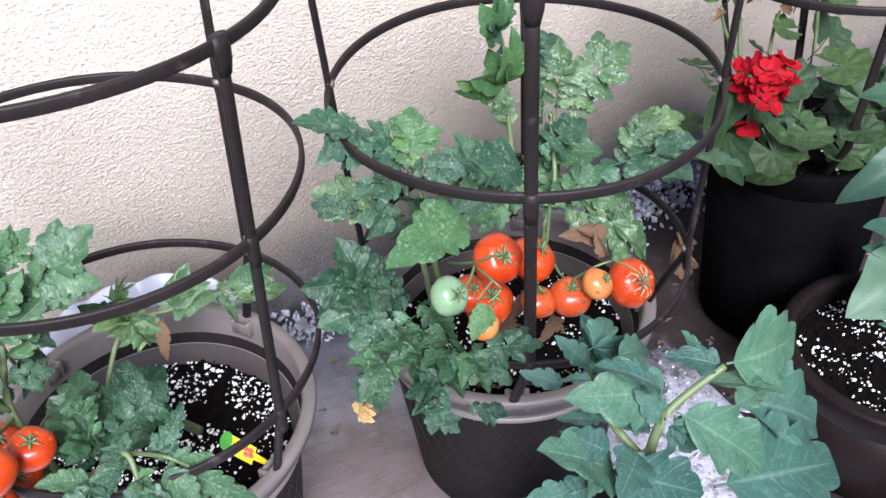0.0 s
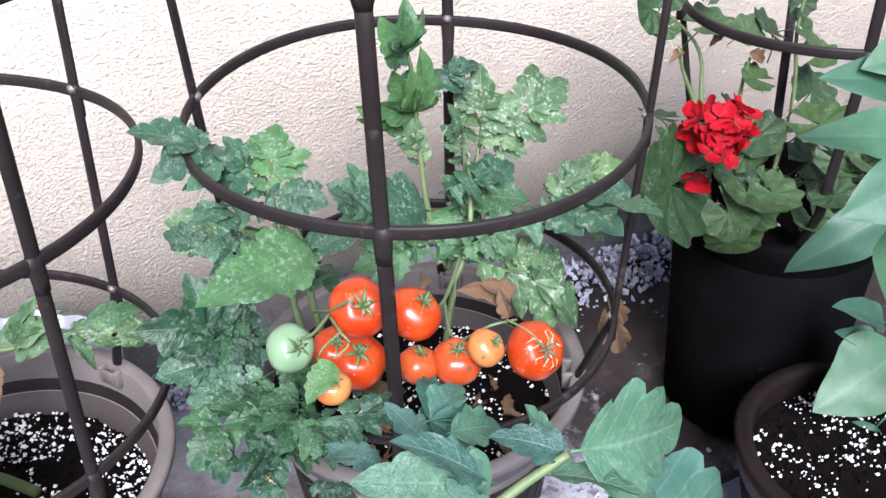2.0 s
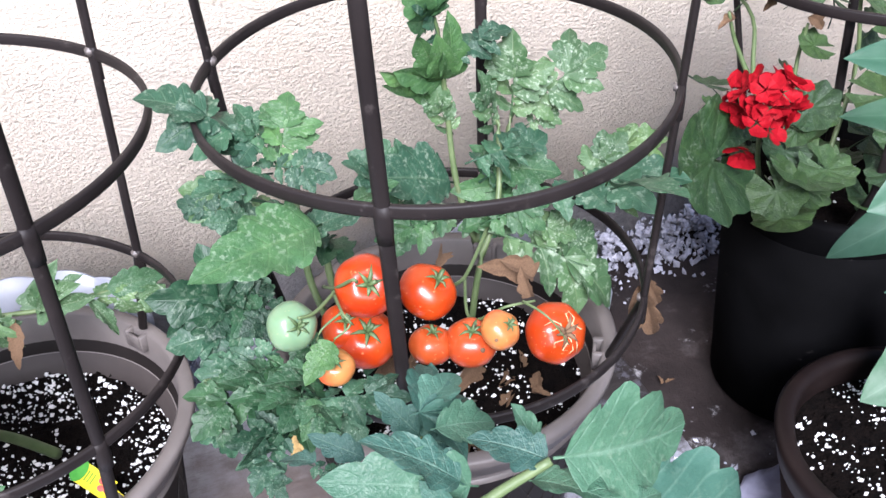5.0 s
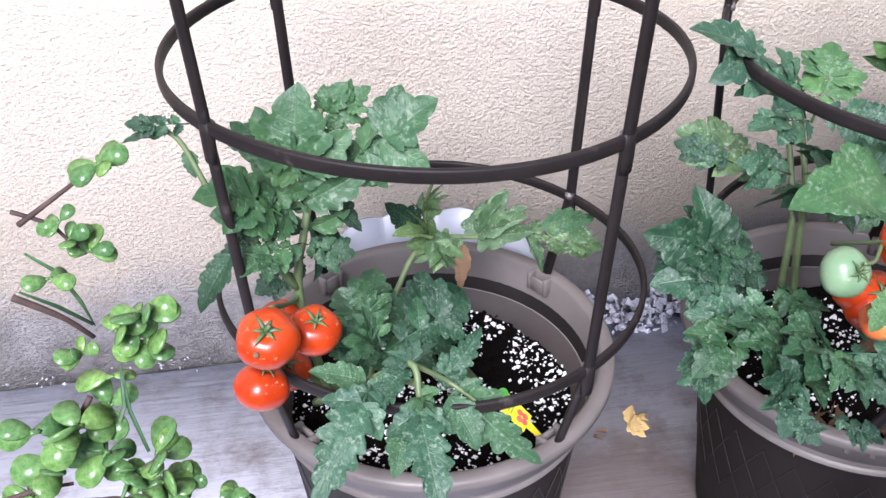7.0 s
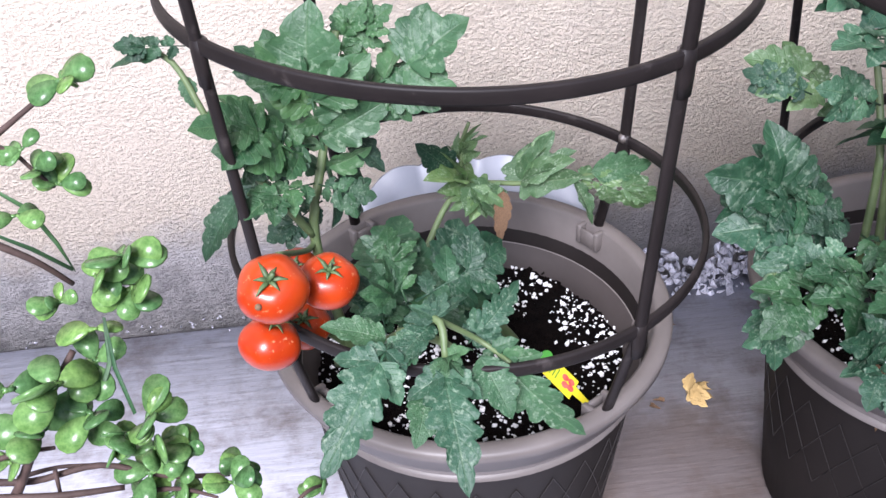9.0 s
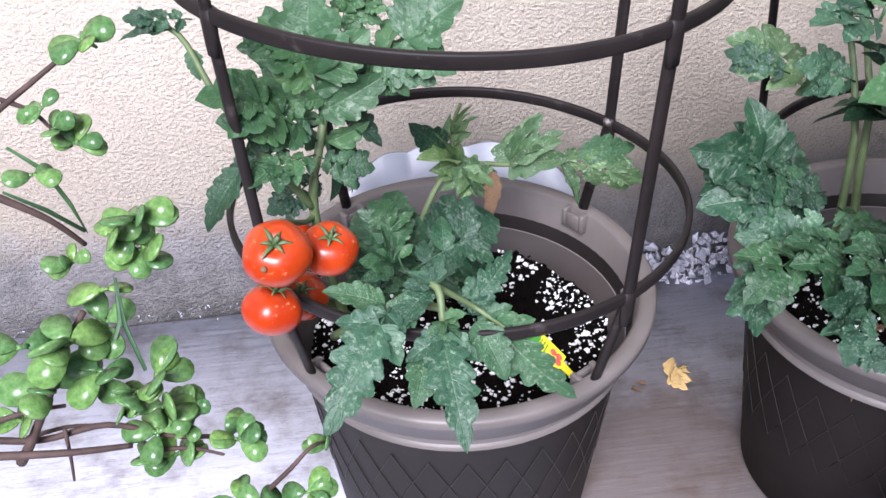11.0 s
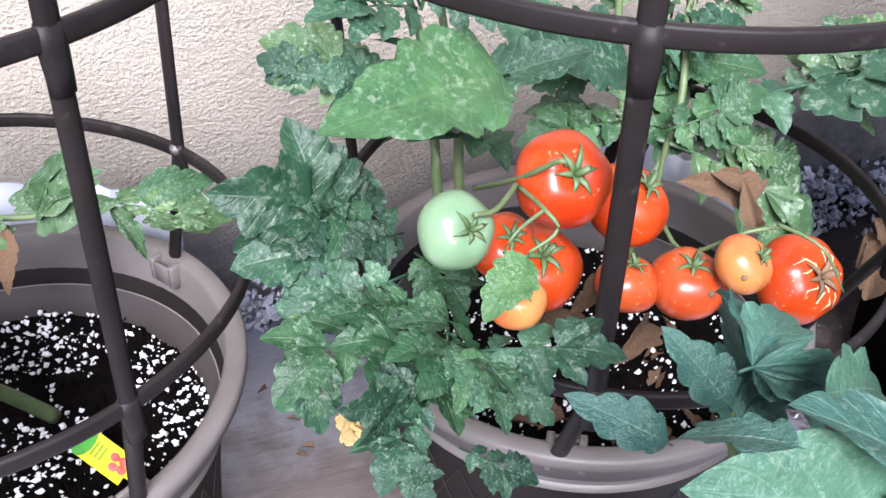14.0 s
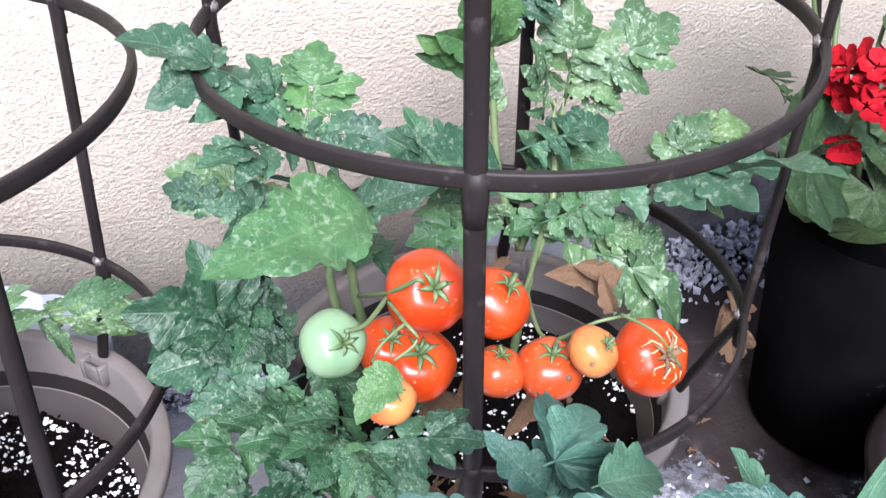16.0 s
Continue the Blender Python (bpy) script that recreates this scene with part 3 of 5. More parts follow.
def leaf_mesh(kind, seed):
    rnd = random.Random(seed)
    bm = bmesh.new()
    uvl = bm.loops.layers.uv.new("UVMap")
    R = lambda x, y, z, ang, tilt=0.0, roll=0.0: Matrix.Translation((x, y, z)) @ Matrix.Rotation(radians(ang), 4, "Z") @ Matrix.Rotation(radians(tilt), 4, "Y") @ Matrix.Rotation(radians(roll), 4, "X")
    if kind == "compound":
        sag = rnd.uniform(0.10, 0.25)
        zat = lambda x: -sag * x * x + 0.1 * x
        leaflet(bm, uvl, R(0.55, 0, zat(0.55), rnd.uniform(-8, 8), 8), 0.47, 0.19, 4, rnd, 0.25, 0.3, 0.27)
        for x, l, ang in ((0.56, 0.36, 48), (0.36, 0.33, 58), (0.16, 0.22, 66)):
            for s in (-1, 1):
                ll = l * rnd.uniform(0.85, 1.15)
                leaflet(bm, uvl, R(x + rnd.uniform(-0.04, 0.02), 0, zat(x), s * (ang + rnd.uniform(-10, 10)), rnd.uniform(0, 16), rnd.uniform(-22, 22)), ll, ll * 0.40, 4, rnd, 0.28, rnd.uniform(0.2, 0.5), 0.25)
        for x in (0.27, 0.46):
            leaflet(bm, uvl, R(x, 0, zat(x), rnd.choice((-70, 70)), 5), 0.13, 0.05, 2, rnd)
        tube(bm, [(x, 0, zat(x) - 0.004) for x in (-0.02, 0.15, 0.3, 0.45, 0.6)], [0.013, 0.012, 0.010, 0.008, 0.005], 5)
    elif kind == "single":
        leaflet(bm, uvl, R(0.04, 0, 0, 0), 0.96, 0.30, 5, rnd, 0.22, 0.25, 0.20)
        tube(bm, [(-0.02, 0, -0.006), (0.1, 0, -0.006), (0.3, 0, -0.03)], [0.010, 0.008, 0.004], 5)
    elif kind == "soft":
        leaflet(bm, uvl, R(0.04, 0, 0, 0), 0.96, 0.34, 4, rnd, 0.20, 0.25, 0.26, quilt=0.020, nick=0.03)
        tube(bm, [(-0.02, 0, -0.006), (0.1, 0, -0.006), (0.3, 0, -0.03)], [0.010, 0.008, 0.004], 5)
    elif kind == "lobed":
        leaflet(bm, uvl, R(0.10, 0, 0, 0), 0.90, 0.19, 6, rnd, 0.22, 0.35, 0.34)
        for x, l, ang in ((0.14, 0.30, 62), (0.03, 0.20, 75)):
            for s in (-1, 1):
                leaflet(bm, uvl, R(x, 0, 0.02, s * (ang + rnd.uniform(-10, 10)), 5, rnd.uniform(-20, 20)), l, l * 0.38, 3, rnd, 0.25, 0.35, 0.25)
        tube(bm, [(-0.05, 0, -0.006), (0.1, 0, -0.006), (0.3, 0, -0.03)], [0.012, 0.010, 0.004], 5)
    elif kind == "tuft":
        for i in range(6):
            a = -60 + 24 * i + rnd.uniform(-8, 8)
            l = rnd.uniform(0.6, 0.95)
            leaflet(bm, uvl, R(0, 0, 0, a, rnd.uniform(-25, 10), rnd.uniform(-40, 40)), l, l * 0.33, 3, rnd, 0.35, rnd.uniform(0.1, 0.6), 0.25)
        tube(bm, [(-0.1, 0, 0), (0.1, 0, 0)], 0.012, 5)
    elif kind == "broad":
        leaflet(bm, uvl, R(0.08, 0, 0, 0), 0.92, 0.27, 4, rnd, 0.2, 0.25, smooth_edge=True, quilt=0.008)
        tube(bm, [(-0.05, 0, 0), (0.1, 0, 0)], [0.016, 0.012], 5)
    elif kind == "round":
        # kidney-shaped, scalloped and pleated like a fan
        cen = bm.verts.new((0.35, 0, -0.05))
        ns, rows = 40, []
        for q in (0.35, 0.7, 1.0):
            row = []
            for i in range(ns + 1):
                a = radians(-165 + 330 * i / ns)
                rr = 0.55 * q * (1 + (0.07 * math.cos(i / ns * 2 * math.pi * 8) if q == 1 else 0))
                z = 0.12 * q * q * (0.6 + 0.4 * math.sin(2 * a + seed)) + 0.03 * q * math.cos(i / ns * 2 * math.pi * 8)
                row.append((bm.verts.new((0.35 + rr * math.cos(a), rr * math.sin(a), z - 0.05)), (0.5 * q, 0.5 + 0.45 * (i / ns * 16 % 2 - 1) * q)))
            rows.append(row)
        for i in range(ns):
            f = bm.faces.new((cen, rows[0][i][0], rows[0][i + 1][0]))
        for a, b in zip(rows, rows[1:]):
            for i in range(ns):
                q = (a[i], b[i], b[i + 1], a[i + 1])
                f = bm.faces.new([v for v, _ in q])
                for loop, (_, t) in zip(f.loops, q):
                    loop[uvl].uv = t
        tube(bm, [(0.35, 0, -0.06), (0.1, 0, -0.2), (-0.15, 0, -0.5)], 0.014, 5)
    elif kind == "jade":
        # thick rounded leaf
        prof = 14
        top, bot = [], []
        for i in range(prof):
            a = 2 * math.pi * i / prof
            x, y = 0.55 + 0.45 * math.cos(a), 0.39 * math.sin(a) * (0.75 + 0.25 * math.cos(a))
            top.append(bm.verts.new((x, y, 0.035 + 0.05 * (x - 0.4) ** 2 + 0.12 * y * y)))
            bot.append(bm.verts.new((x, y, -0.035 + 0.05 * (x - 0.4) ** 2 + 0.12 * y * y)))
        ct, cb = bm.verts.new((0.55, 0, 0.075)), bm.verts.new((0.55, 0, -0.09))
        for i in range(prof):
            j = (i + 1) % prof
            bm.faces.new((ct, top[i], top[j]))
            bm.faces.new((cb, bot[j], bot[i]))
            bm.faces.new((top[i], bot[i], bot[j], top[j]))
        tube(bm, [(-0.02, 0, 0), (0.15, 0, 0)], [0.05, 0.07], 5)
    elif kind == "crumpled":
        leaflet(bm, uvl, R(0, 0, 0, 0), 1.0, 0.28, 3, rnd, 1.1, 0.5, 0.3, quilt=0.06)
    if kind not in ("round", "jade"):
        # lay the tip on the leaf's own axis
        tip = max((v.co for v in bm.verts), key=lambda c: c.x).copy()
        size = math.hypot(tip.x, tip.z)
        bmesh.ops.transform(bm, matrix=Matrix.Scale(1 / size, 4) @ Matrix.Rotation(math.atan2(tip.z, tip.x), 4, "Y"), verts=bm.verts[:])
    me = bpy.data.meshes.new(kind + "_leaf")
    bm.to_mesh(me)
    bm.free()
    me.materials.append(None)
    me.shade_smooth()
    return me


LEAVES = {k: [leaf_mesh(k, 11 * i + 3) for i in range(n)] for k, n in (("compound", 7), ("single", 6), ("soft", 6), ("lobed", 5), ("tuft", 5), ("broad", 4), ("round", 5), ("jade", 3), ("crumpled", 4))}
turn_of = random.Random(4)


def leaf(plant, kind, mat, base, tip, w=1.0, face=(-0.1, -0.55, 0.8), name="leaf", label=""):
    """One leaf from the base of its stalk to its tip; face: the way its upper side looks."""
    a, b = Vector(base), Vector(tip)
    x = b - a
    size = x.length
    x.normalize()
    z = Vector(face) + Vector((turn_of.uniform(-0.6, 0.6), turn_of.uniform(-0.5, 0.4), turn_of.uniform(-0.2, 0.2)))
    z = (z - x * z.dot(x)).normalized()
    y = z.cross(x)
    ob = new(name, turn_of.choice(LEAVES[kind]))
    ob.parent = plant
    ob.matrix_parent_inverse = plant.matrix_basis.inverted()
    m = Matrix((x, y, z)).transposed().to_4x4()
    m.translation = a
    ob.matrix_basis = m @ Matrix.Diagonal((size, size * w, size, 1))
    ob.material_slots[0].link = "OBJECT"
    ob.material_slots[0].material = mat
    return tagged(ob, label=label)


def stem(plant, pts, r0, r1, mat=None, name="stem"):
    pts = [Vector(p) for p in pts]
    fine = []
    for i in range(len(pts) - 1):
        p0, p1, p2, p3 = pts[max(i - 1, 0)], pts[i], pts[i + 1], pts[min(i + 2, len(pts) - 1)]
        for k in range(5):
            t = k / 5
            fine.append(0.5 * ((2 * p1) + (p2 - p0) * t + (2 * p0 - 5 * p1 + 4 * p2 - p3) * t * t + (3 * p1 - p0 - 3 * p2 + p3) * t ** 3))
    fine.append(pts[-1])
    bm = bmesh.new()
    n = len(fine) - 1
    tube(bm, fine, [r0 + (r1 - r0) * i / n for i in range(n + 1)], 8)
    return part(name, bm, mat or STEM, plant)


def tomato(plant, at, r, mat, up=(0, -0.5, 0.85), ribs=5, squash=0.84, label="", scar=False, hole=None):
    up = Vector(up).normalized()
    q = up.to_track_quat("Z", "Y").to_matrix().to_4x4()
    q.translation = at
    bm = bmesh.new()
    segs, rows = 40, 22
    grid = []
    for i in range(rows + 1):
        th = math.pi * i / rows
        row = []
        for j in range(segs):
            a = 2 * math.pi * j / segs
            rr = math.sin(th) * (1 + 0.028 * math.cos(ribs * a + 0.6) * (1 + math.cos(th)) / 1.4 + 0.015 * math.cos(3 * a + 1))
            z = squash * math.cos(th) - 0.20 * math.exp(-((th / 0.33) ** 2)) + 0.06 * math.exp(-(((math.pi - th) / 0.3) ** 2))
            row.append(bm.verts.new(q @ Vector((r * rr * math.cos(a), r * rr * math.sin(a), r * z))))
        grid.append(row)
    for a, b in zip(grid, grid[1:]):
        for j in range(segs):
            try:
                bm.faces.new((a[j], b[j], b[(j + 1) % segs], a[(j + 1) % segs]))
            except ValueError:
                pass
    bmesh.ops.remove_doubles(bm, verts=bm.verts[:], dist=1e-6)
    fruit = part("tomato", bm, mat, plant, label)
    rnd = random.Random(int(r * 1e6))
    bm = bmesh.new()
    for k in range(6):
        a0 = 2 * math.pi * k / 6 + rnd.uniform(-0.2, 0.2)
        L = r * rnd.uniform(0.4, 0.65)
        lift = rnd.uniform(0.1, 0.5)
        pts = []
        for s in (0, 0.25, 0.5, 0.75, 1.0):
            d = L * s
            pts.append(q @ Vector((d * math.cos(a0), d * math.sin(a0), r * (squash - 0.19) + r * 0.20 * min(1, s * 2.2) - r * 0.22 * s * s + lift * r * 0.35 * s * s)))
        tube(bm, pts, [r * 0.07, r * 0.085, r * 0.07, r * 0.04, r * 0.01], 5, True, 0.3, tuple(q.to_3x3() @ Vector((-math.sin(a0), math.cos(a0), 0))))
    tube(bm, [q @ Vector((0, 0, r * (squash - 0.25))), q @ Vector((r * 0.03, 0, r * (squash - 0.02))), q @ Vector((r * 0.16, r * 0.05, r * (squash + 0.2)))], [r * 0.09, r * 0.075, r * 0.07], 6)
    part("calyx", bm, DRY if scar else CALYX, fruit, "withered calyx" if scar else "green star-shaped calyx")
    if scar:
        bm = bmesh.new()
        for k in range(9):
            a0 = rnd.uniform(0, 6.28)
            pts = []
            for s in (0.15, 0.45, 0.8, 1.05):
                th = s * rnd.uniform(0.55, 0.85)
                a1 = a0 + 0.35 * math.sin(5 * s + k)
                zz = squash * math.cos(th) - 0.20 * math.exp(-((th / 0.33) ** 2))
                pts.append(q @ Vector((1.005 * r * math.sin(th) * math.cos(a1), 1.005 * r * math.sin(th) * math.sin(a1), 1.012 * r * zz)))
            tube(bm, pts, [r * 0.02, r * 0.028, r * 0.022, r * 0.008], 5)
        part("scar", bm, SCAR, fruit, "pale corky cracks")
    if hole:
        p = Vector(at) + Vector(hole).normalized() * r * 0.955
        bm = bmesh.new()
        bmesh.ops.create_uvsphere(bm, u_segments=10, v_segments=6, radius=r * 0.10, matrix=Matrix.Translation(p))
        part("wormhole", bm, DRY, fruit, "dark wormhole in the skin")
    return fruit


SCAR = simple("corky_scar", (0.3, 0.2, 0.1), (0.42, 0.32, 0.2), 90, 0.8, 0.2)


# ---- tomato plant in the first planter ----
plant_a = empty("tomato_plant", (-0.08, 0.0, 0.26), label="tomato plant with stippled leaves and ripe red fruit", category="tomato plant")
stem(plant_a, [(-0.114, -0.052, 0.314), (-0.129, -0.094, 0.428), (-0.140, -0.104, 0.538), (-0.127, -0.083, 0.598), (-0.111, -0.062, 0.653), (-0.100, -0.052, 0.712)], 0.006, 0.003)
stem(plant_a, [(-0.140, -0.104, 0.538), (-0.175, -0.125, 0.614), (-0.208, -0.116, 0.668), (-0.232, -0.096, 0.718), (-0.263, -0.097, 0.734)], 0.004, 0.002)
stem(plant_a, [(-0.094, -0.052, 0.325), (-0.125, -0.073, 0.378), (-0.149, -0.104, 0.432), (-0.183, -0.126, 0.479)], 0.008, 0.006)
stem(plant_a, [(-0.078, -0.103, 0.389), (-0.057, -0.164, 0.456), (-0.039, -0.225, 0.502), (-0.025, -0.235, 0.494)], 0.005, 0.003)
stem(plant_a, [(-0.075, -0.082, 0.377), (-0.028, 0.001, 0.441), (0.015, 0.044, 0.474), (0.086, 0.056, 0.463), (0.159, 0.068, 0.457), (0.214, 0.069, 0.440)], 0.004, 0.002)
stem(plant_a, [(0.015, 0.044, 0.474), (0.015, 0.054, 0.518), (0.024, 0.054, 0.548)], 0.003, 0.002)
leaf(plant_a, "compound", SAGE, (-0.119, -0.073, 0.571), (-0.118, -0.062, 0.747), 1.15)
leaf(plant_a, "compound", SAGE, (-0.096, -0.062, 0.646), (0.016, -0.079, 0.713), 1.12)
leaf(plant_a, "compound", GREEN, (-0.094, -0.051, 0.690), (-0.050, -0.050, 0.730), 1.1)
leaf(plant_a, "compound", GREEN, (-0.146, -0.053, 0.646), (-0.182, -0.054, 0.712), 1.0)
leaf(plant_a, "single", DEEP, (-0.235, -0.096, 0.724), (-0.281, -0.097, 0.719), 0.9)
leaf(plant_a, "compound", DEEP, (-0.220, -0.096, 0.731), (-0.275, -0.097, 0.733), 0.9)
leaf(plant_a, "compound", GREEN, (-0.131, -0.104, 0.612), (-0.224, -0.137, 0.688), 1.23)
leaf(plant_a, "compound", GREEN, (-0.133, -0.124, 0.608), (-0.190, -0.167, 0.606), 1.23)
leaf(plant_a, "compound", GREEN, (-0.130, -0.093, 0.627), (-0.212, -0.126, 0.642), 1.23)
leaf(plant_a, "compound", GREEN, (-0.114, -0.083, 0.625), (-0.160, -0.063, 0.720), 1.23)
leaf(plant_a, "single", DEEP, (-0.104, -0.062, 0.617), (-0.070, -0.082, 0.585), 1.0)
leaf(plant_a, "compound", DEEP, (-0.129, -0.104, 0.593), (-0.082, -0.123, 0.581), 1.23)
leaf(plant_a, "compound", GREEN, (-0.106, -0.062, 0.647), (-0.014, -0.080, 0.668), 1.12)
leaf(plant_a, "single", DEEP, (-0.198, -0.105, 0.592), (-0.237, -0.127, 0.538), 0.9)
leaf(plant_a, "compound", SAGE, (-0.131, -0.083, 0.561), (-0.181, -0.105, 0.532), 1.23)
leaf(plant_a, "compound", GREEN, (-0.103, -0.052, 0.669), (-0.077, -0.041, 0.736), 1.23)
leaf(plant_a, "single", SAGE, (-0.225, -0.096, 0.706), (-0.220, -0.106, 0.680), 1.0)
leaf(plant_a, "compound", DEEP, (-0.152, -0.084, 0.601), (-0.215, -0.106, 0.575), 1.12)
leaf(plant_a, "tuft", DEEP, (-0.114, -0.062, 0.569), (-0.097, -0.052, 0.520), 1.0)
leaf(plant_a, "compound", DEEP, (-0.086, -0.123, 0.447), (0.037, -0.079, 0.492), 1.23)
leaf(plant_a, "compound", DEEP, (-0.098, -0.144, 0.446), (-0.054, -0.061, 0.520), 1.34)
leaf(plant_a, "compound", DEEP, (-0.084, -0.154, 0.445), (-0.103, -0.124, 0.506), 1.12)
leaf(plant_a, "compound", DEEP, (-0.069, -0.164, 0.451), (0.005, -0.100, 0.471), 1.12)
leaf(plant_a, "tuft", LIME, (0.016, 0.044, 0.481), (-0.033, 0.042, 0.535), 0.60)
leaf(plant_a, "single", DEEP, (0.004, 0.043, 0.497), (-0.034, 0.032, 0.544), 1.0)
leaf(plant_a, "tuft", LIME, (0.021, 0.033, 0.480), (0.058, 0.024, 0.439), 0.54)
leaf(plant_a, "compound", LIME, (0.134, 0.067, 0.460), (0.247, 0.070, 0.419), 0.61)
leaf(plant_a, "tuft", LIME, (0.080, 0.055, 0.468), (0.139, 0.067, 0.500), 0.54)
leaf(plant_a, "single", LIME, (0.137, 0.057, 0.463), (0.161, 0.047, 0.403), 0.54)
leaf(plant_a, "tuft", LIME, (0.015, 0.054, 0.510), (0.042, 0.055, 0.538), 0.60)
leaf(plant_a, "single", DRY, (0.057, 0.034, 0.473), (0.045, 0.003, 0.425), 0.6)
leaf(plant_a, "single", SAGE, (0.159, 0.068, 0.461), (0.236, 0.080, 0.450), 0.8)
leaf(plant_a, "tuft", LIME, (0.041, 0.044, 0.474), (0.000, 0.023, 0.452), 0.54)
leaf(plant_a, "lobed", SAGE, (-0.085, -0.250, 0.525), (-0.150, -0.327, 0.467), 1.15)
leaf(plant_a, "lobed", SAGE, (-0.043, -0.250, 0.502), (-0.038, -0.352, 0.454), 1.1)
leaf(plant_a, "lobed", SAGE, (0.003, -0.220, 0.486), (0.076, -0.270, 0.413), 1.1)
leaf(plant_a, "lobed", SAGE, (-0.013, -0.210, 0.486), (0.040, -0.170, 0.510), 1.2)
leaf(plant_a, "single", SAGE, (-0.084, -0.230, 0.516), (-0.138, -0.230, 0.538), 0.9)
leaf(plant_a, "single", SAGE, (-0.045, -0.220, 0.520), (-0.082, -0.260, 0.512), 1.0)
leaf(plant_a, "single", SAGE, (-0.010, -0.240, 0.497), (0.010, -0.280, 0.457), 1.1)
leaf(plant_a, "single", SAGE, (-0.056, -0.260, 0.481), (-0.073, -0.300, 0.459), 1.1)
leaf(plant_a, "tuft", SAGE, (-0.043, -0.224, 0.529), (-0.047, -0.200, 0.535), 1.2)
leaf(plant_a, "tuft", SAGE, (-0.039, -0.250, 0.508), (-0.024, -0.270, 0.505), 1.0)
leaf(plant_a, "single", SAGE, (-0.056, -0.235, 0.516), (-0.100, -0.250, 0.511), 1.2)
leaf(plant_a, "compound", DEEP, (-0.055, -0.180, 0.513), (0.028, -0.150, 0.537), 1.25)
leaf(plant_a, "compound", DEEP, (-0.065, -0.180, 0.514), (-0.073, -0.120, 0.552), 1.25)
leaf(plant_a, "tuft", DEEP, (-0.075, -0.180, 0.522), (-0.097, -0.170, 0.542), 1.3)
stem(plant_a, [(-0.136, -0.100, 0.373), (-0.084, -0.200, 0.488), (-0.043, -0.224, 0.528), (-0.039, -0.250, 0.508)], 0.005, 0.003)
stem(plant_a, [(-0.043, -0.224, 0.528), (-0.006, -0.215, 0.490), (0.017, -0.240, 0.483)], 0.003, 0.002)
stem(plant_a, [(0.057, -0.030, 0.309), (0.024, -0.050, 0.372), (-0.012, -0.070, 0.422)], 0.007, 0.006)
tomato(plant_a, (-0.170, -0.225, 0.579), 0.0285, RED, label="ripe red tomato with a wormhole", hole=(-0.35, -0.9, 0.15))
tomato(plant_a, (-0.128, -0.188, 0.551), 0.0253, RED, (0.1, -0.35, 0.9))
tomato(plant_a, (-0.183, -0.210, 0.509), 0.0264, RED, (0.3, 0.2, 0.9))
tomato(plant_a, (-0.160, -0.127, 0.453), 0.0245, RED)
tomato(plant_a, (-0.161, -0.117, 0.508), 0.0239, RED)
stem(plant_a, [(-0.141, -0.104, 0.532), (-0.148, -0.125, 0.538), (-0.165, -0.197, 0.591)], 0.003, 0.0025)


# ---- tomato plant in the second planter ----
plant_b = empty("tomato_plant", (0.5, -0.09, 0.25), label="bushy tomato plant heavy with red, orange and green fruit", category="tomato plant")
stem(plant_b, [(0.429, -0.088, 0.407), (0.409, -0.098, 0.516), (0.410, -0.088, 0.574), (0.408, -0.068, 0.619), (0.413, -0.037, 0.651)], 0.0050, 0.0030)
stem(plant_b, [(0.408, -0.088, 0.413), (0.383, -0.120, 0.536), (0.383, -0.109, 0.582), (0.387, -0.068, 0.637), (0.384, -0.037, 0.669)], 0.0045, 0.0030)
stem(plant_b, [(0.577, -0.084, 0.360), (0.594, -0.083, 0.468), (0.626, -0.062, 0.527), (0.644, -0.031, 0.577), (0.651, -0.010, 0.620)], 0.0045, 0.0030)
stem(plant_b, [(0.609, -0.032, 0.466), (0.598, -0.001, 0.541), (0.597, 0.019, 0.640), (0.591, 0.019, 0.734), (0.575, 0.019, 0.788)], 0.0050, 0.0020)
stem(plant_b, [(0.609, -0.032, 0.466), (0.657, 0.000, 0.523), (0.683, 0.022, 0.602), (0.723, 0.023, 0.659)], 0.0050, 0.0020)
stem(plant_b, [(0.384, -0.191, 0.586), (0.383, -0.263, 0.639), (0.393, -0.294, 0.668), (0.397, -0.294, 0.664)], 0.0019, 0.0015)
stem(plant_b, [(0.383, -0.263, 0.636), (0.356, -0.295, 0.644), (0.339, -0.305, 0.651)], 0.0019, 0.0015)
stem(plant_b, [(0.379, -0.274, 0.641), (0.376, -0.315, 0.653), (0.380, -0.325, 0.645), (0.364, -0.325, 0.634)], 0.0015, 0.0009)
stem(plant_b, [(0.376, -0.315, 0.653), (0.356, -0.325, 0.650), (0.348, -0.326, 0.638)], 0.0012, 0.0007)
stem(plant_b, [(0.605, -0.083, 0.521), (0.544, -0.167, 0.529), (0.505, -0.209, 0.559)], 0.0025, 0.0019)
stem(plant_b, [(0.544, -0.167, 0.529), (0.518, -0.250, 0.543), (0.545, -0.280, 0.574), (0.577, -0.279, 0.570)], 0.0019, 0.0012)
stem(plant_b, [(0.559, -0.290, 0.584), (0.572, -0.320, 0.583), (0.591, -0.330, 0.549)], 0.0015, 0.0006)
leaf(plant_b, "compound", SAGE, (0.365, -0.120, 0.702), (0.251, -0.082, 0.778), 1.12)
leaf(plant_b, "compound", GREEN, (0.363, -0.141, 0.698), (0.403, -0.098, 0.755), 1.34)
leaf(plant_b, "compound", SAGE, (0.358, -0.161, 0.719), (0.411, -0.201, 0.715), 1.23)
leaf(plant_b, "compound", SAGE, (0.359, -0.141, 0.699), (0.282, -0.184, 0.713), 1.12)
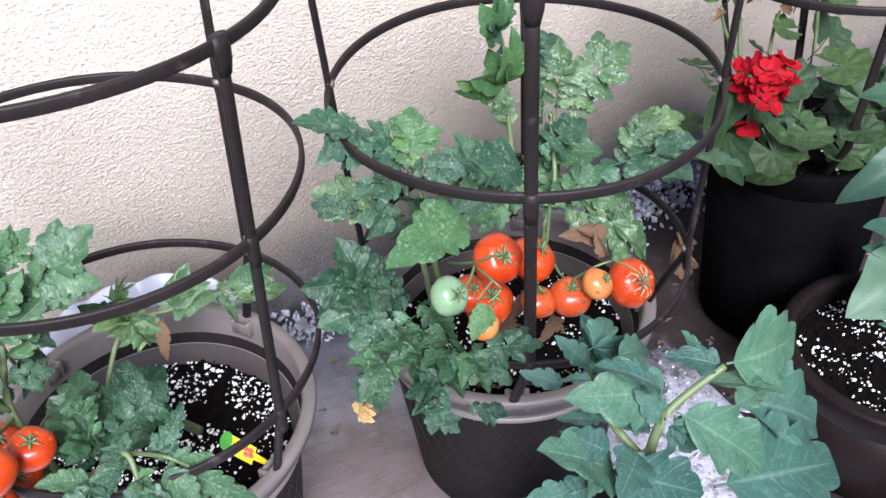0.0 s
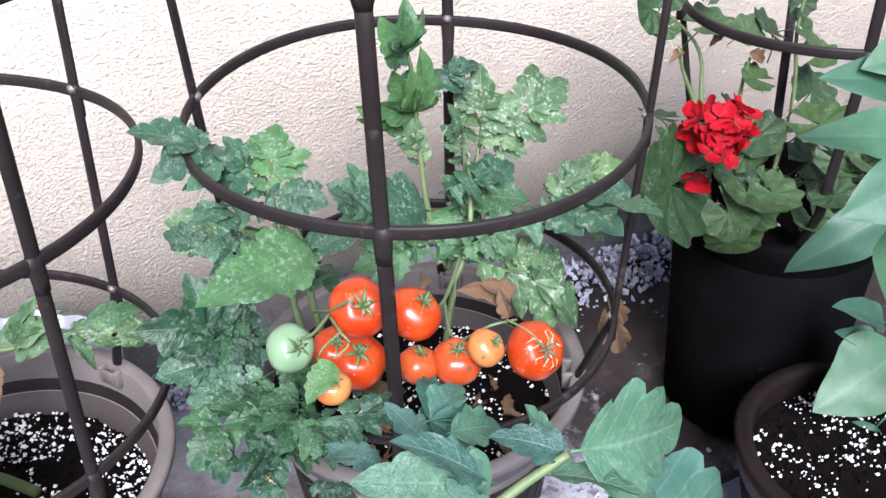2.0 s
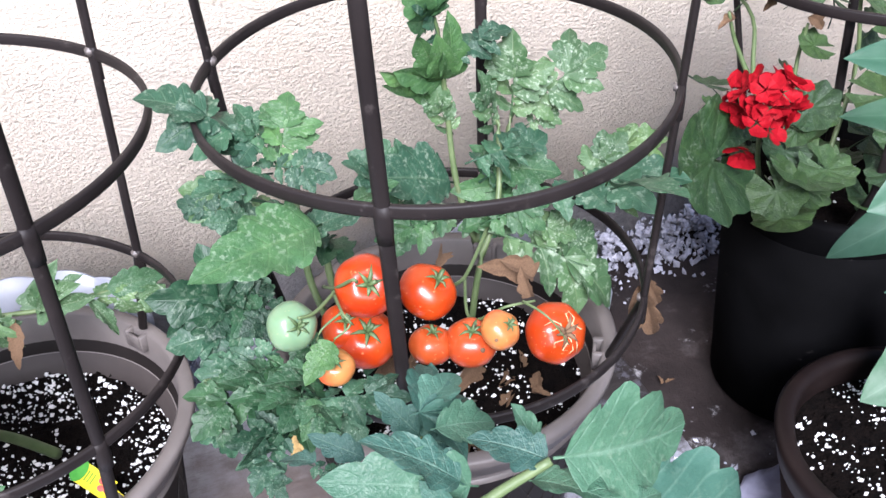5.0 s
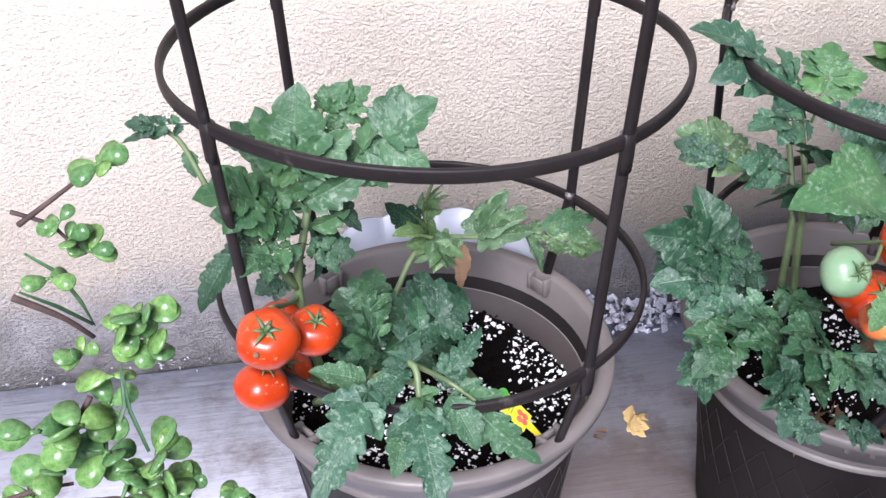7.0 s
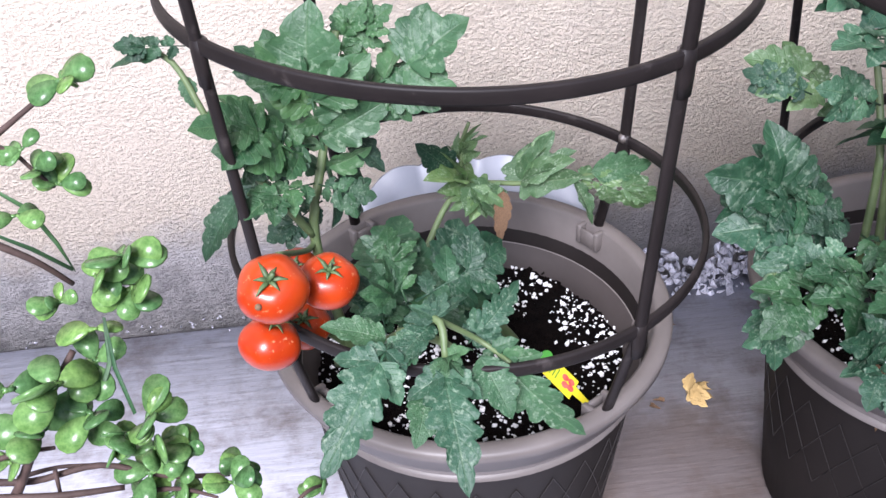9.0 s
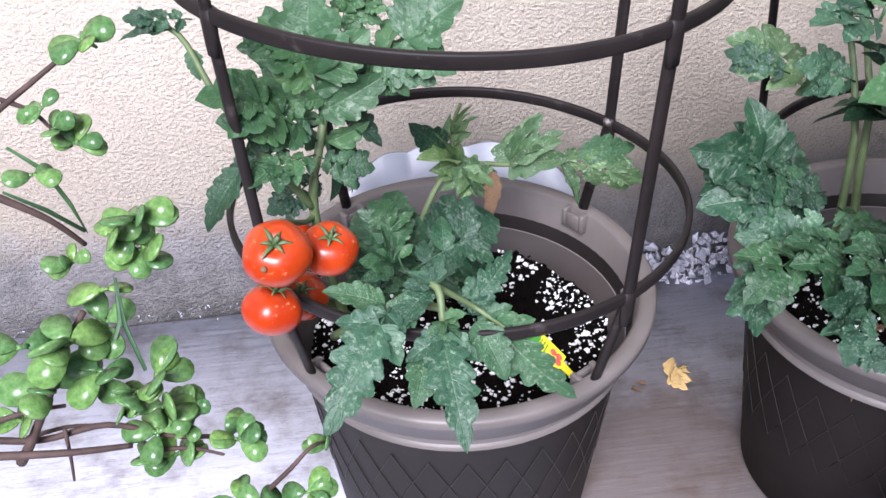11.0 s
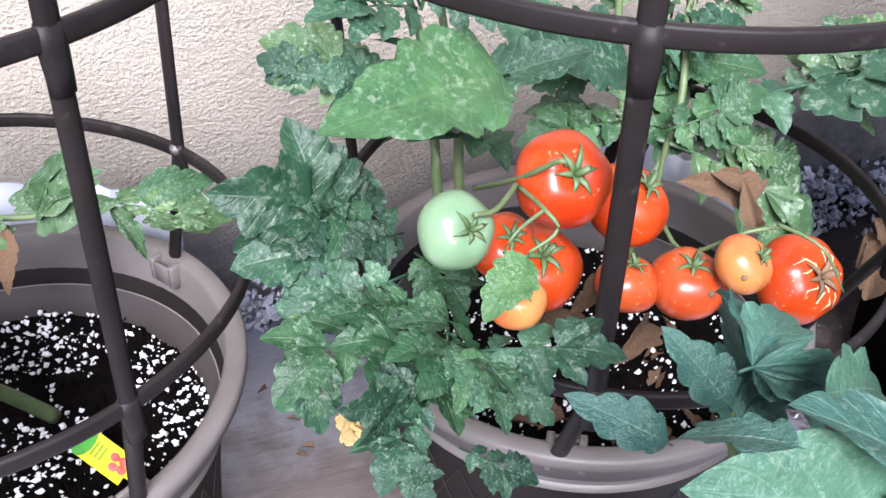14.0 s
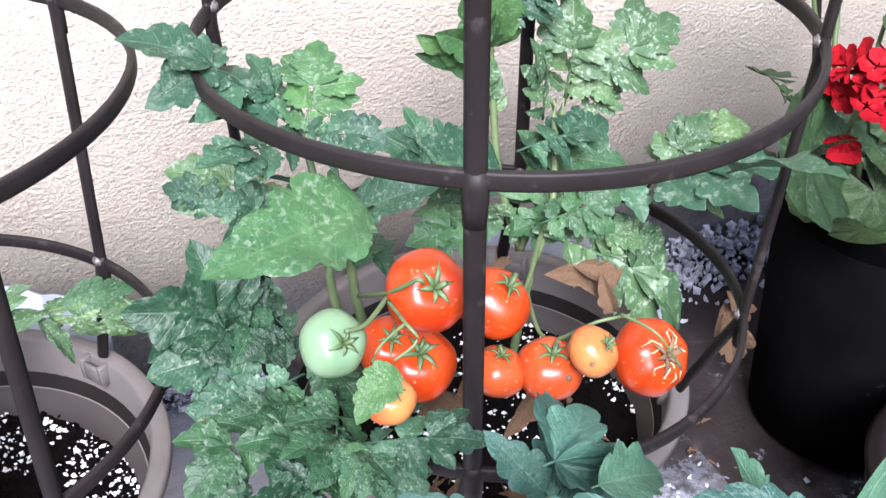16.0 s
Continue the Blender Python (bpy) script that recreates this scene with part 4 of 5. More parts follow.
leaf(plant_b, "single", DEEP, (0.343, -0.110, 0.717), (0.285, -0.122, 0.726), 0.9)
leaf(plant_b, "compound", SAGE, (0.369, -0.120, 0.691), (0.335, -0.090, 0.751), 1.23)
leaf(plant_b, "compound", LIME, (0.371, -0.069, 0.597), (0.270, -0.040, 0.642), 1.01)
leaf(plant_b, "compound", SAGE, (0.353, -0.141, 0.640), (0.285, -0.153, 0.669), 1.12)
leaf(plant_b, "single", GREEN, (0.381, -0.243, 0.698), (0.257, -0.307, 0.714), 0.85, (0, -0.25, 1))
leaf(plant_b, "single", SAGE, (0.366, -0.223, 0.680), (0.431, -0.252, 0.706), 0.85, (0, -0.25, 1))
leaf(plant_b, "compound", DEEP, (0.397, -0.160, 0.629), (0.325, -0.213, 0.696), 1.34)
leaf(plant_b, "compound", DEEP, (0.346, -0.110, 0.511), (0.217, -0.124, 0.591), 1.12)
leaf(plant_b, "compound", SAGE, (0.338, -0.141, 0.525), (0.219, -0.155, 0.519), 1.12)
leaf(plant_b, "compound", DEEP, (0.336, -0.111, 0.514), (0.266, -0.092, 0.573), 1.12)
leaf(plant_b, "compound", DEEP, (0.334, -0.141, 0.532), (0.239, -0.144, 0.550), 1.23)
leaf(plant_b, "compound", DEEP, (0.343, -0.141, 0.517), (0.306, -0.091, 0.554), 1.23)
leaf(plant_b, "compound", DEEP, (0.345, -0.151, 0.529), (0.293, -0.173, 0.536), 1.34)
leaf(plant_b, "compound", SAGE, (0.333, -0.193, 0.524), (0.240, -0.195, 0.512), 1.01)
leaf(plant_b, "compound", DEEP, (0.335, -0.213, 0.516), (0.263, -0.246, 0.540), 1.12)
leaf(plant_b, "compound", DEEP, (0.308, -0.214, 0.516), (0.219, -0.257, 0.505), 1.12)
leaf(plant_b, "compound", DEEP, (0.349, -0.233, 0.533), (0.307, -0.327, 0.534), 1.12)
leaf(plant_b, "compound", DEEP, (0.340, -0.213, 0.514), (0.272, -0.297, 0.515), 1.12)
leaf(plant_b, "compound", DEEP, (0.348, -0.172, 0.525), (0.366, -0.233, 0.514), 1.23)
leaf(plant_b, "compound", SAGE, (0.343, -0.305, 0.549), (0.425, -0.344, 0.554), 0.9)
leaf(plant_b, "single", GREEN, (0.343, -0.305, 0.552), (0.319, -0.337, 0.533), 0.9)
leaf(plant_b, "compound", SAGE, (0.355, -0.295, 0.539), (0.379, -0.346, 0.512), 1.01)
leaf(plant_b, "single", GREEN, (0.364, -0.325, 0.632), (0.327, -0.347, 0.614), 1.1)
leaf(plant_b, "compound", SAGE, (0.331, -0.275, 0.537), (0.348, -0.346, 0.545), 1.01)
leaf(plant_b, "compound", LIME, (0.599, -0.083, 0.523), (0.756, -0.120, 0.395), 1.01)
leaf(plant_b, "compound", GREEN, (0.598, -0.083, 0.530), (0.687, -0.102, 0.556), 1.12)
leaf(plant_b, "compound", SAGE, (0.597, -0.042, 0.591), (0.688, -0.040, 0.587), 1.23)
leaf(plant_b, "compound", LIME, (0.734, -0.059, 0.548), (0.855, -0.056, 0.575), 1.01)
leaf(plant_b, "single", SAGE, (0.676, -0.245, 0.657), (0.699, -0.337, 0.695), 0.85, (0, -0.25, 1))
leaf(plant_b, "single", LIME, (0.734, -0.100, 0.557), (0.776, -0.140, 0.525), 1.0)
leaf(plant_b, "compound", GREEN, (0.565, -0.064, 0.535), (0.470, -0.066, 0.531), 1.12)
leaf(plant_b, "compound", SAGE, (0.475, -0.138, 0.649), (0.427, -0.149, 0.691), 1.34)
leaf(plant_b, "single", GREEN, (0.635, -0.021, 0.564), (0.713, -0.060, 0.553), 1.3)
leaf(plant_b, "compound", LIME, (0.643, -0.062, 0.511), (0.716, -0.101, 0.486), 1.01)
leaf(plant_b, "tuft", DEEP, (0.409, -0.119, 0.588), (0.361, -0.151, 0.595), 1.0)
leaf(plant_b, "single", SAGE, (0.452, -0.190, 0.489), (0.397, -0.253, 0.513), 0.9)
leaf(plant_b, "compound", DEEP, (0.321, -0.296, 0.514), (0.251, -0.328, 0.550), 0.9)
leaf(plant_b, "compound", SAGE, (0.311, -0.306, 0.518), (0.260, -0.359, 0.513), 1.06)
leaf(plant_b, "compound", SAGE, (0.337, -0.306, 0.547), (0.343, -0.357, 0.528), 1.01)
leaf(plant_b, "compound", SAGE, (0.319, -0.347, 0.515), (0.356, -0.377, 0.498), 1.01)
leaf(plant_b, "compound", SAGE, (0.255, -0.195, 0.510), (0.251, -0.236, 0.432), 0.9)
leaf(plant_b, "compound", DEEP, (0.324, -0.193, 0.497), (0.277, -0.235, 0.506), 1.23)
leaf(plant_b, "compound", DEEP, (0.323, -0.255, 0.508), (0.319, -0.327, 0.504), 1.12)
leaf(plant_b, "compound", SAGE, (0.280, -0.338, 0.521), (0.294, -0.378, 0.514), 1.12)
leaf(plant_b, "single", GREEN, (0.437, -0.128, 0.634), (0.491, -0.127, 0.642), 0.85, (0, -0.25, 1))
leaf(plant_b, "compound", SAGE, (0.322, -0.080, 0.621), (0.266, -0.051, 0.636), 1.01)
leaf(plant_b, "compound", DEEP, (0.320, -0.132, 0.507), (0.234, -0.093, 0.550), 1.12)
leaf(plant_b, "compound", SAGE, (0.329, -0.131, 0.515), (0.272, -0.092, 0.550), 1.23)
leaf(plant_b, "tuft", GREEN, (0.581, 0.019, 0.752), (0.572, 0.019, 0.813), 1.1)
leaf(plant_b, "compound", SAGE, (0.592, 0.019, 0.719), (0.560, 0.019, 0.791), 1.23)
leaf(plant_b, "tuft", GREEN, (0.594, 0.019, 0.673), (0.550, 0.018, 0.729), 1.0)
leaf(plant_b, "compound", SAGE, (0.598, 0.019, 0.695), (0.685, 0.022, 0.715), 1.12)
leaf(plant_b, "compound", LIME, (0.691, 0.022, 0.600), (0.813, 0.025, 0.667), 1.12)
leaf(plant_b, "compound", LIME, (0.682, 0.022, 0.594), (0.698, 0.022, 0.713), 1.23)
leaf(plant_b, "compound", LIME, (0.700, 0.022, 0.581), (0.755, 0.023, 0.601), 1.23)
leaf(plant_b, "compound", SAGE, (0.622, -0.021, 0.546), (0.718, -0.008, 0.582), 1.23)
leaf(plant_b, "tuft", GREEN, (0.669, -0.010, 0.526), (0.615, -0.001, 0.588), 1.0)
leaf(plant_b, "compound", LIME, (0.604, 0.020, 0.596), (0.578, 0.019, 0.669), 1.12)
leaf(plant_b, "compound", LIME, (0.658, 0.021, 0.583), (0.633, 0.020, 0.671), 1.12)
leaf(plant_b, "compound", SAGE, (0.674, -0.081, 0.548), (0.817, -0.180, 0.578), 0.9)
leaf(plant_b, "compound", LIME, (0.725, -0.080, 0.541), (0.789, -0.078, 0.605), 1.12)
leaf(plant_b, "compound", LIME, (0.678, -0.061, 0.508), (0.741, -0.100, 0.454), 1.12)
leaf(plant_b, "compound", GREEN, (0.671, -0.040, 0.507), (0.579, -0.063, 0.504), 1.12)
leaf(plant_b, "compound", SAGE, (0.550, -0.043, 0.570), (0.454, -0.036, 0.628), 1.23)
leaf(plant_b, "single", DEEP, (0.570, -0.033, 0.550), (0.508, -0.024, 0.628), 1.1)
leaf(plant_b, "single", SAGE, (0.572, -0.063, 0.584), (0.451, -0.087, 0.638), 1.0)
leaf(plant_b, "compound", LIME, (0.612, -0.042, 0.508), (0.488, -0.045, 0.538), 1.01)
tomato(plant_b, (0.334, -0.290, 0.631), 0.0229, UNRIPE, (0.25, -0.75, 0.5), label="pale green unripe tomato")
tomato(plant_b, (0.410, -0.268, 0.636), 0.0299, RED, (0, -0.7, 0.6))
tomato(plant_b, (0.481, -0.230, 0.577), 0.0303, RED, (0.45, -0.3, 0.8))
tomato(plant_b, (0.410, -0.242, 0.549), 0.0314, RED)
tomato(plant_b, (0.471, -0.261, 0.534), 0.0227, ORANGE, (0.2, 0, 1))
tomato(plant_b, (0.392, -0.232, 0.563), 0.0241, RED)
tomato(plant_b, (0.509, -0.275, 0.535), 0.0268, ORANGE, (0, -0.2, 1), label="orange ripening tomato with a corky scar", hole=(0.1, -0.8, 0.3))
tomato(plant_b, (0.530, -0.301, 0.566), 0.0201, PALEFRUIT, (0.45, -0.5, 0.7), label="yellow-orange turning tomato with a wormhole", hole=(-0.6, -0.9, 0.2))
tomato(plant_b, (0.601, -0.278, 0.518), 0.0324, RED, (0.15, -0.75, 0.6), 7, label="cracked red tomato with corky scars", scar=True)
tomato(plant_b, (0.363, -0.315, 0.592), 0.0179, PALEFRUIT, (0, -0.4, 0.8))
tomato(plant_b, (0.251, -0.215, 0.518), 0.0099, UNRIPE, (0, 0, 1))
leaf(plant_b, "crumpled", DRY, (0.609, -0.186, 0.534), (0.555, -0.177, 0.552), 1.2, label="brown withered leaf")
leaf(plant_b, "crumpled", DRY, (0.609, -0.206, 0.536), (0.578, -0.186, 0.557), 1.3, label="brown withered leaf")
leaf(plant_b, "crumpled", DRY, (0.597, -0.227, 0.529), (0.594, -0.207, 0.559), 1.0, label="brown withered leaf")
leaf(plant_b, "crumpled", DRY, (0.530, -0.136, 0.544), (0.509, -0.168, 0.547), 1.0, label="brown withered leaf")
leaf(plant_b, "crumpled", DRY, (0.757, -0.182, 0.458), (0.788, -0.181, 0.369), 0.8, label="brown withered leaf")
leaf(plant_b, "crumpled", DRY, (0.755, -0.182, 0.443), (0.734, -0.203, 0.422), 0.8, label="brown withered leaf")
leaf(plant_b, "crumpled", DRY, (0.757, -0.182, 0.472), (0.786, -0.181, 0.417), 0.7, label="brown withered leaf")
leaf(plant_b, "crumpled", DRY, (0.452, -0.190, 0.462), (0.400, -0.242, 0.490), 1)
leaf(plant_b, "crumpled", DRY, (0.503, -0.188, 0.468), (0.454, -0.210, 0.465), 1)
leaf(plant_b, "crumpled", DRY, (0.546, -0.187, 0.415), (0.501, -0.209, 0.402), 1)


# ---- young tomato plant in front ----
plant_e = empty("tomato_plant", (0.42, -0.53, 0.29), label="young tomato plant with smooth blue-green leaves", category="tomato plant")
leaf(plant_e, "soft", BLUEG, (0.441, -0.605, 0.744), (0.548, -0.585, 0.695), 1.01, face=(0, -0.6, 0.8))
leaf(plant_e, "soft", BLUEG, (0.439, -0.600, 0.737), (0.397, -0.570, 0.750), 0.91, face=(0, -0.6, 0.8))
leaf(plant_e, "soft", BLUEG, (0.427, -0.595, 0.719), (0.473, -0.645, 0.724), 0.80, face=(0, -0.6, 0.8))
leaf(plant_e, "soft", BLUEG, (0.397, -0.580, 0.710), (0.303, -0.560, 0.746), 0.83, face=(0, -0.6, 0.8))
leaf(plant_e, "soft", BLUEG, (0.345, -0.500, 0.674), (0.310, -0.475, 0.690), 0.70, face=(0, -0.6, 0.8))
leaf(plant_e, "soft", BLUEG, (0.397, -0.600, 0.701), (0.476, -0.640, 0.611), 0.77, face=(0, -0.6, 0.8))
leaf(plant_e, "soft", BLUEG, (0.527, -0.540, 0.589), (0.684, -0.540, 0.440), 0.70, face=(0, -0.6, 0.8))
leaf(plant_e, "soft", BLUEG, (0.315, -0.620, 0.693), (0.237, -0.620, 0.770), 0.87, face=(0, -0.6, 0.8))
leaf(plant_e, "soft", BLUEG, (0.310, -0.620, 0.702), (0.390, -0.650, 0.646), 0.87, face=(0, -0.6, 0.8))
leaf(plant_e, "soft", BLUEG, (0.309, -0.600, 0.659), (0.238, -0.600, 0.676), 0.70, face=(0, -0.6, 0.8))
leaf(plant_e, "soft", BLUEG, (0.465, -0.600, 0.554), (0.668, -0.580, 0.440), 0.77, face=(0, -0.6, 0.8))
leaf(plant_e, "soft", BLUEG, (0.345, -0.560, 0.682), (0.308, -0.540, 0.688), 0.70, face=(0, -0.6, 0.8))
leaf(plant_e, "soft", BLUEG, (0.377, -0.590, 0.684), (0.323, -0.570, 0.714), 0.77, face=(0, -0.6, 0.8))
leaf(plant_e, "tuft", BLUEG, (0.392, -0.600, 0.688), (0.401, -0.620, 0.675), 0.82, face=(0, -0.6, 0.8))
leaf(plant_e, "soft", BLUEG, (0.337, -0.620, 0.707), (0.284, -0.660, 0.728), 0.91, face=(0, -0.6, 0.8))
leaf(plant_e, "soft", BLUEG, (0.270, -0.620, 0.700), (0.211, -0.620, 0.719), 0.70, face=(0, -0.6, 0.8))
leaf(plant_e, "soft", BLUEG, (0.299, -0.600, 0.798), (0.281, -0.580, 0.787), 0.83, face=(0, -0.6, 0.8))
leaf(plant_e, "soft", BLUEG, (0.389, -0.520, 0.706), (0.442, -0.500, 0.672), 0.77, face=(0, -0.6, 0.8))
leaf(plant_e, "tuft", BLUEG, (0.392, -0.480, 0.682), (0.446, -0.450, 0.641), 0.74, face=(0, -0.6, 0.8))
leaf(plant_e, "lobed", BLUEG, (0.389, -0.485, 0.642), (0.430, -0.415, 0.658), 1.11, face=(0, -0.6, 0.8))
leaf(plant_e, "soft", BLUEG, (0.394, -0.475, 0.649), (0.443, -0.455, 0.641), 0.77, face=(0, -0.6, 0.8))
leaf(plant_e, "soft", BLUEG, (0.392, -0.475, 0.652), (0.367, -0.450, 0.687), 0.77, face=(0, -0.6, 0.8))
leaf(plant_e, "soft", BLUEG, (0.445, -0.570, 0.706), (0.434, -0.550, 0.741), 1.0, face=(0, -0.6, 0.8))
leaf(plant_e, "soft", BLUEG, (0.387, -0.585, 0.723), (0.331, -0.560, 0.765), 0.8, face=(0, -0.6, 0.8))
leaf(plant_e, "soft", BLUEG, (0.384, -0.600, 0.699), (0.359, -0.580, 0.733), 0.8, face=(0, -0.6, 0.8))
leaf(plant_e, "soft", BLUEG, (0.511, -0.560, 0.605), (0.559, -0.550, 0.593), 0.9, face=(0, -0.6, 0.8))
leaf(plant_e, "soft", BLUEG, (0.307, -0.620, 0.726), (0.271, -0.600, 0.756), 0.9, face=(0, -0.6, 0.8))
leaf(plant_e, "soft", BLUEG, (0.313, -0.600, 0.679), (0.288, -0.620, 0.679), 1.0, face=(0, -0.6, 0.8))
leaf(plant_e, "soft", BLUEG, (0.423, -0.580, 0.611), (0.457, -0.570, 0.621), 0.9, face=(0, -0.6, 0.8))
leaf(plant_e, "soft", BLUEG, (0.530, -0.570, 0.486), (0.578, -0.560, 0.492), 0.9, face=(0, -0.6, 0.8))
stem(plant_e, [(0.366, -0.600, 0.653), (0.377, -0.600, 0.702), (0.400, -0.600, 0.721), (0.437, -0.605, 0.743)], 0.005, 0.003)
stem(plant_e, [(0.366, -0.600, 0.653), (0.352, -0.570, 0.680), (0.379, -0.500, 0.651), (0.408, -0.450, 0.649)], 0.005, 0.002)
stem(plant_e, [(0.371, -0.600, 0.670), (0.315, -0.620, 0.696)], 0.004, 0.003)
stem(plant_e, [(0.430, -0.530, 0.295), (0.425, -0.560, 0.450), (0.366, -0.600, 0.653)], 0.006, 0.005)


# ---- broad-leaved plant in the low pot ----
plant_c = empty("pepper_plant", (1.12, -0.39, 0.16), label="broad-leaved pepper plant with smooth pale leaves", category="pepper plant")
stem(plant_c, [(1.180, -0.399, 0.262), (1.036, -0.464, 0.554), (0.891, -0.529, 0.757), (0.808, -0.562, 0.888)], 0.005, 0.003)
stem(plant_c, [(1.128, -0.370, 0.193), (1.115, -0.390, 0.337), (1.091, -0.411, 0.535), (1.057, -0.422, 0.752)], 0.006, 0.003)
leaf(plant_c, "broad", BROAD, (0.809, -0.562, 0.859), (0.680, -0.565, 0.828), 1.07)
leaf(plant_c, "broad", BROAD, (0.984, -0.383, 0.656), (0.870, -0.348, 0.578), 0.74)
leaf(plant_c, "broad", BROAD, (0.777, -0.573, 0.864), (0.833, -0.551, 0.654), 0.98)
leaf(plant_c, "broad", BROAD, (0.795, -0.552, 0.899), (0.659, -0.535, 0.934), 0.70)
leaf(plant_c, "broad", BROAD, (0.795, -0.552, 0.946), (0.685, -0.544, 0.939), 0.98)
leaf(plant_c, "broad", BROAD, (1.199, -0.286, 0.305), (1.045, -0.279, 0.244), 1.23)
leaf(plant_c, "broad", BROAD, (1.149, -0.318, 0.211), (1.076, -0.309, 0.104), 0.98)
leaf(plant_c, "broad", BROAD, (0.953, -0.404, 0.748), (0.805, -0.388, 0.783), 0.61)
leaf(plant_c, "broad", BROAD, (1.153, -0.276, 0.355), (1.059, -0.258, 0.413), 0.82)
leaf(plant_c, "broad", BROAD, (1.180, -0.255, 0.288), (1.105, -0.237, 0.332), 0.82)


# ---- geranium ----
plant_d = empty("geranium", (1.18, -0.03, 0.33), label="red-flowering geranium with round scalloped leaves", category="geranium")
grow = random.Random(8)
for i in range(46):
    a, q = grow.uniform(0, 6.28), grow.random() ** 0.6
    c = Vector((1.155 + 0.17 * q * math.cos(a), -0.02 + 0.16 * q * math.sin(a), grow.uniform(0.395, 0.555)))
    d = Vector((math.cos(a), math.sin(a), grow.uniform(-0.5, 0.3))).normalized()
    leaf(plant_d, "round", GERAN, c, c + d * grow.uniform(0.05, 0.085), 1.0, (0.5 * math.cos(a), 0.5 * math.sin(a) - 0.35, 0.8))
stem(plant_d, [(1.052, -0.022, 0.382), (1.011, -0.044, 0.496), (0.976, -0.086, 0.581)], 0.004, 0.003)
stem(plant_d, [(1.113, -0.021, 0.351), (1.033, 0.008, 0.559), (1.026, 0.029, 0.660), (0.960, 0.027, 0.731)], 0.004, 0.002)
stem(plant_d, [(1.143, -0.020, 0.375), (1.218, 0.033, 0.535), (1.201, 0.033, 0.651), (1.205, 0.033, 0.720)], 0.004, 0.002)
stem(plant_d, [(1.083, -0.022, 0.393), (1.112, 0.031, 0.559), (1.119, 0.031, 0.632)], 0.004, 0.002)
stem(plant_d, [(1.033, 0.008, 0.559), (1.005, 0.028, 0.628), (0.988, 0.028, 0.675)], 0.004, 0.002)
leaf(plant_d, "round", GERAN, (0.960, 0.027, 0.731), (0.902, 0.025, 0.757), 1.0)
leaf(plant_d, "round", GERAN, (0.973, 0.027, 0.713), (0.937, 0.026, 0.703), 1.0)
leaf(plant_d, "round", GERAN, (0.959, 0.027, 0.739), (0.973, 0.027, 0.776), 1.0)
leaf(plant_d, "round", GERAN, (1.013, 0.028, 0.704), (1.084, 0.030, 0.699), 1.0)
leaf(plant_d, "round", GERAN, (1.089, 0.030, 0.673), (1.135, 0.031, 0.681), 1.0)
leaf(plant_d, "round", GERAN, (1.028, 0.029, 0.735), (1.043, 0.029, 0.756), 1.0)
leaf(plant_d, "round", GERAN, (1.196, 0.033, 0.670), (1.251, 0.034, 0.633), 1.0)
leaf(plant_d, "round", GERAN, (1.180, 0.032, 0.646), (1.116, 0.031, 0.694), 1.0)
leaf(plant_d, "round", GERAN, (1.192, 0.033, 0.689), (1.217, 0.033, 0.719), 1.0)
leaf(plant_d, "round", GERAN, (1.141, 0.011, 0.599), (1.100, 0.030, 0.617), 1.0)
leaf(plant_d, "round", GERAN, (1.234, 0.034, 0.608), (1.289, 0.035, 0.615), 1.0)
leaf(plant_d, "round", GERAN, (0.972, 0.007, 0.555), (0.944, -0.004, 0.567), 1.0)
leaf(plant_d, "round", GERAN, (1.030, -0.074, 0.571), (1.090, -0.093, 0.594), 1.0)
leaf(plant_d, "round", GERAN, (1.023, -0.074, 0.555), (1.041, -0.115, 0.553), 1.0)
leaf(plant_d, "round", GERAN, (0.924, -0.118, 0.558), (0.802, -0.162, 0.598), 1.0)
leaf(plant_d, "round", GERAN, (0.969, -0.117, 0.518), (0.977, -0.178, 0.487), 1.0)
leaf(plant_d, "round", GERAN, (1.037, -0.115, 0.527), (1.062, -0.176, 0.507), 1.0)
leaf(plant_d, "crumpled", DRY, (0.999, 0.028, 0.665), (0.972, 0.027, 0.654), 1.2)
leaf(plant_d, "crumpled", DRY, (1.116, 0.031, 0.641), (1.144, 0.031, 0.617), 1.2)
leaf(plant_d, "crumpled", DRY, (1.058, 0.029, 0.679), (1.039, 0.029, 0.666), 1.2)
leaf(plant_d, "crumpled", DRY, (1.182, 0.033, 0.707), (1.163, 0.032, 0.719), 1.2)
bloom = Vector((0.956, -0.117, 0.631))
bm = bmesh.new()
for i in range(30):
    u = Vector((grow.gauss(0, 1), grow.gauss(0, 1) - 0.5, grow.gauss(0, 1) + 0.35)).normalized()
    c = bloom + Vector((u.x * 0.046, u.y * 0.03, u.z * 0.026)) * grow.uniform(0.55, 1.15)
    if i > 25:
        c += Vector((-0.028, -0.012, -0.036))
    q = u.to_track_quat("Z", "Y").to_matrix()
    for k in range(5):
        a = 2 * math.pi * k / 5 + grow.random()
        e, f = Vector((math.cos(a), math.sin(a), 0)), Vector((-math.sin(a), math.cos(a), 0))
        L = grow.uniform(0.014, 0.026)
        pts = [(0.1, 0), (0.55, -0.42), (0.95, -0.36), (1.05, 0), (0.95, 0.36), (0.55, 0.42)]
        vs = [bm.verts.new(c + q @ (e * L * s + f * L * t + Vector((0, 0, L * (0.35 * s * s + 0.3 * t * t))))) for s, t in pts]
        mid = bm.verts.new(c + q @ (e * L * 0.6 + Vector((0, 0, L * 0.05))))
        for j in range(6):
            bm.faces.new((mid, vs[j], vs[(j + 1) % 6]))
part("flower_head", bm, PETAL, plant_d, "bright red flower cluster", smooth=False)


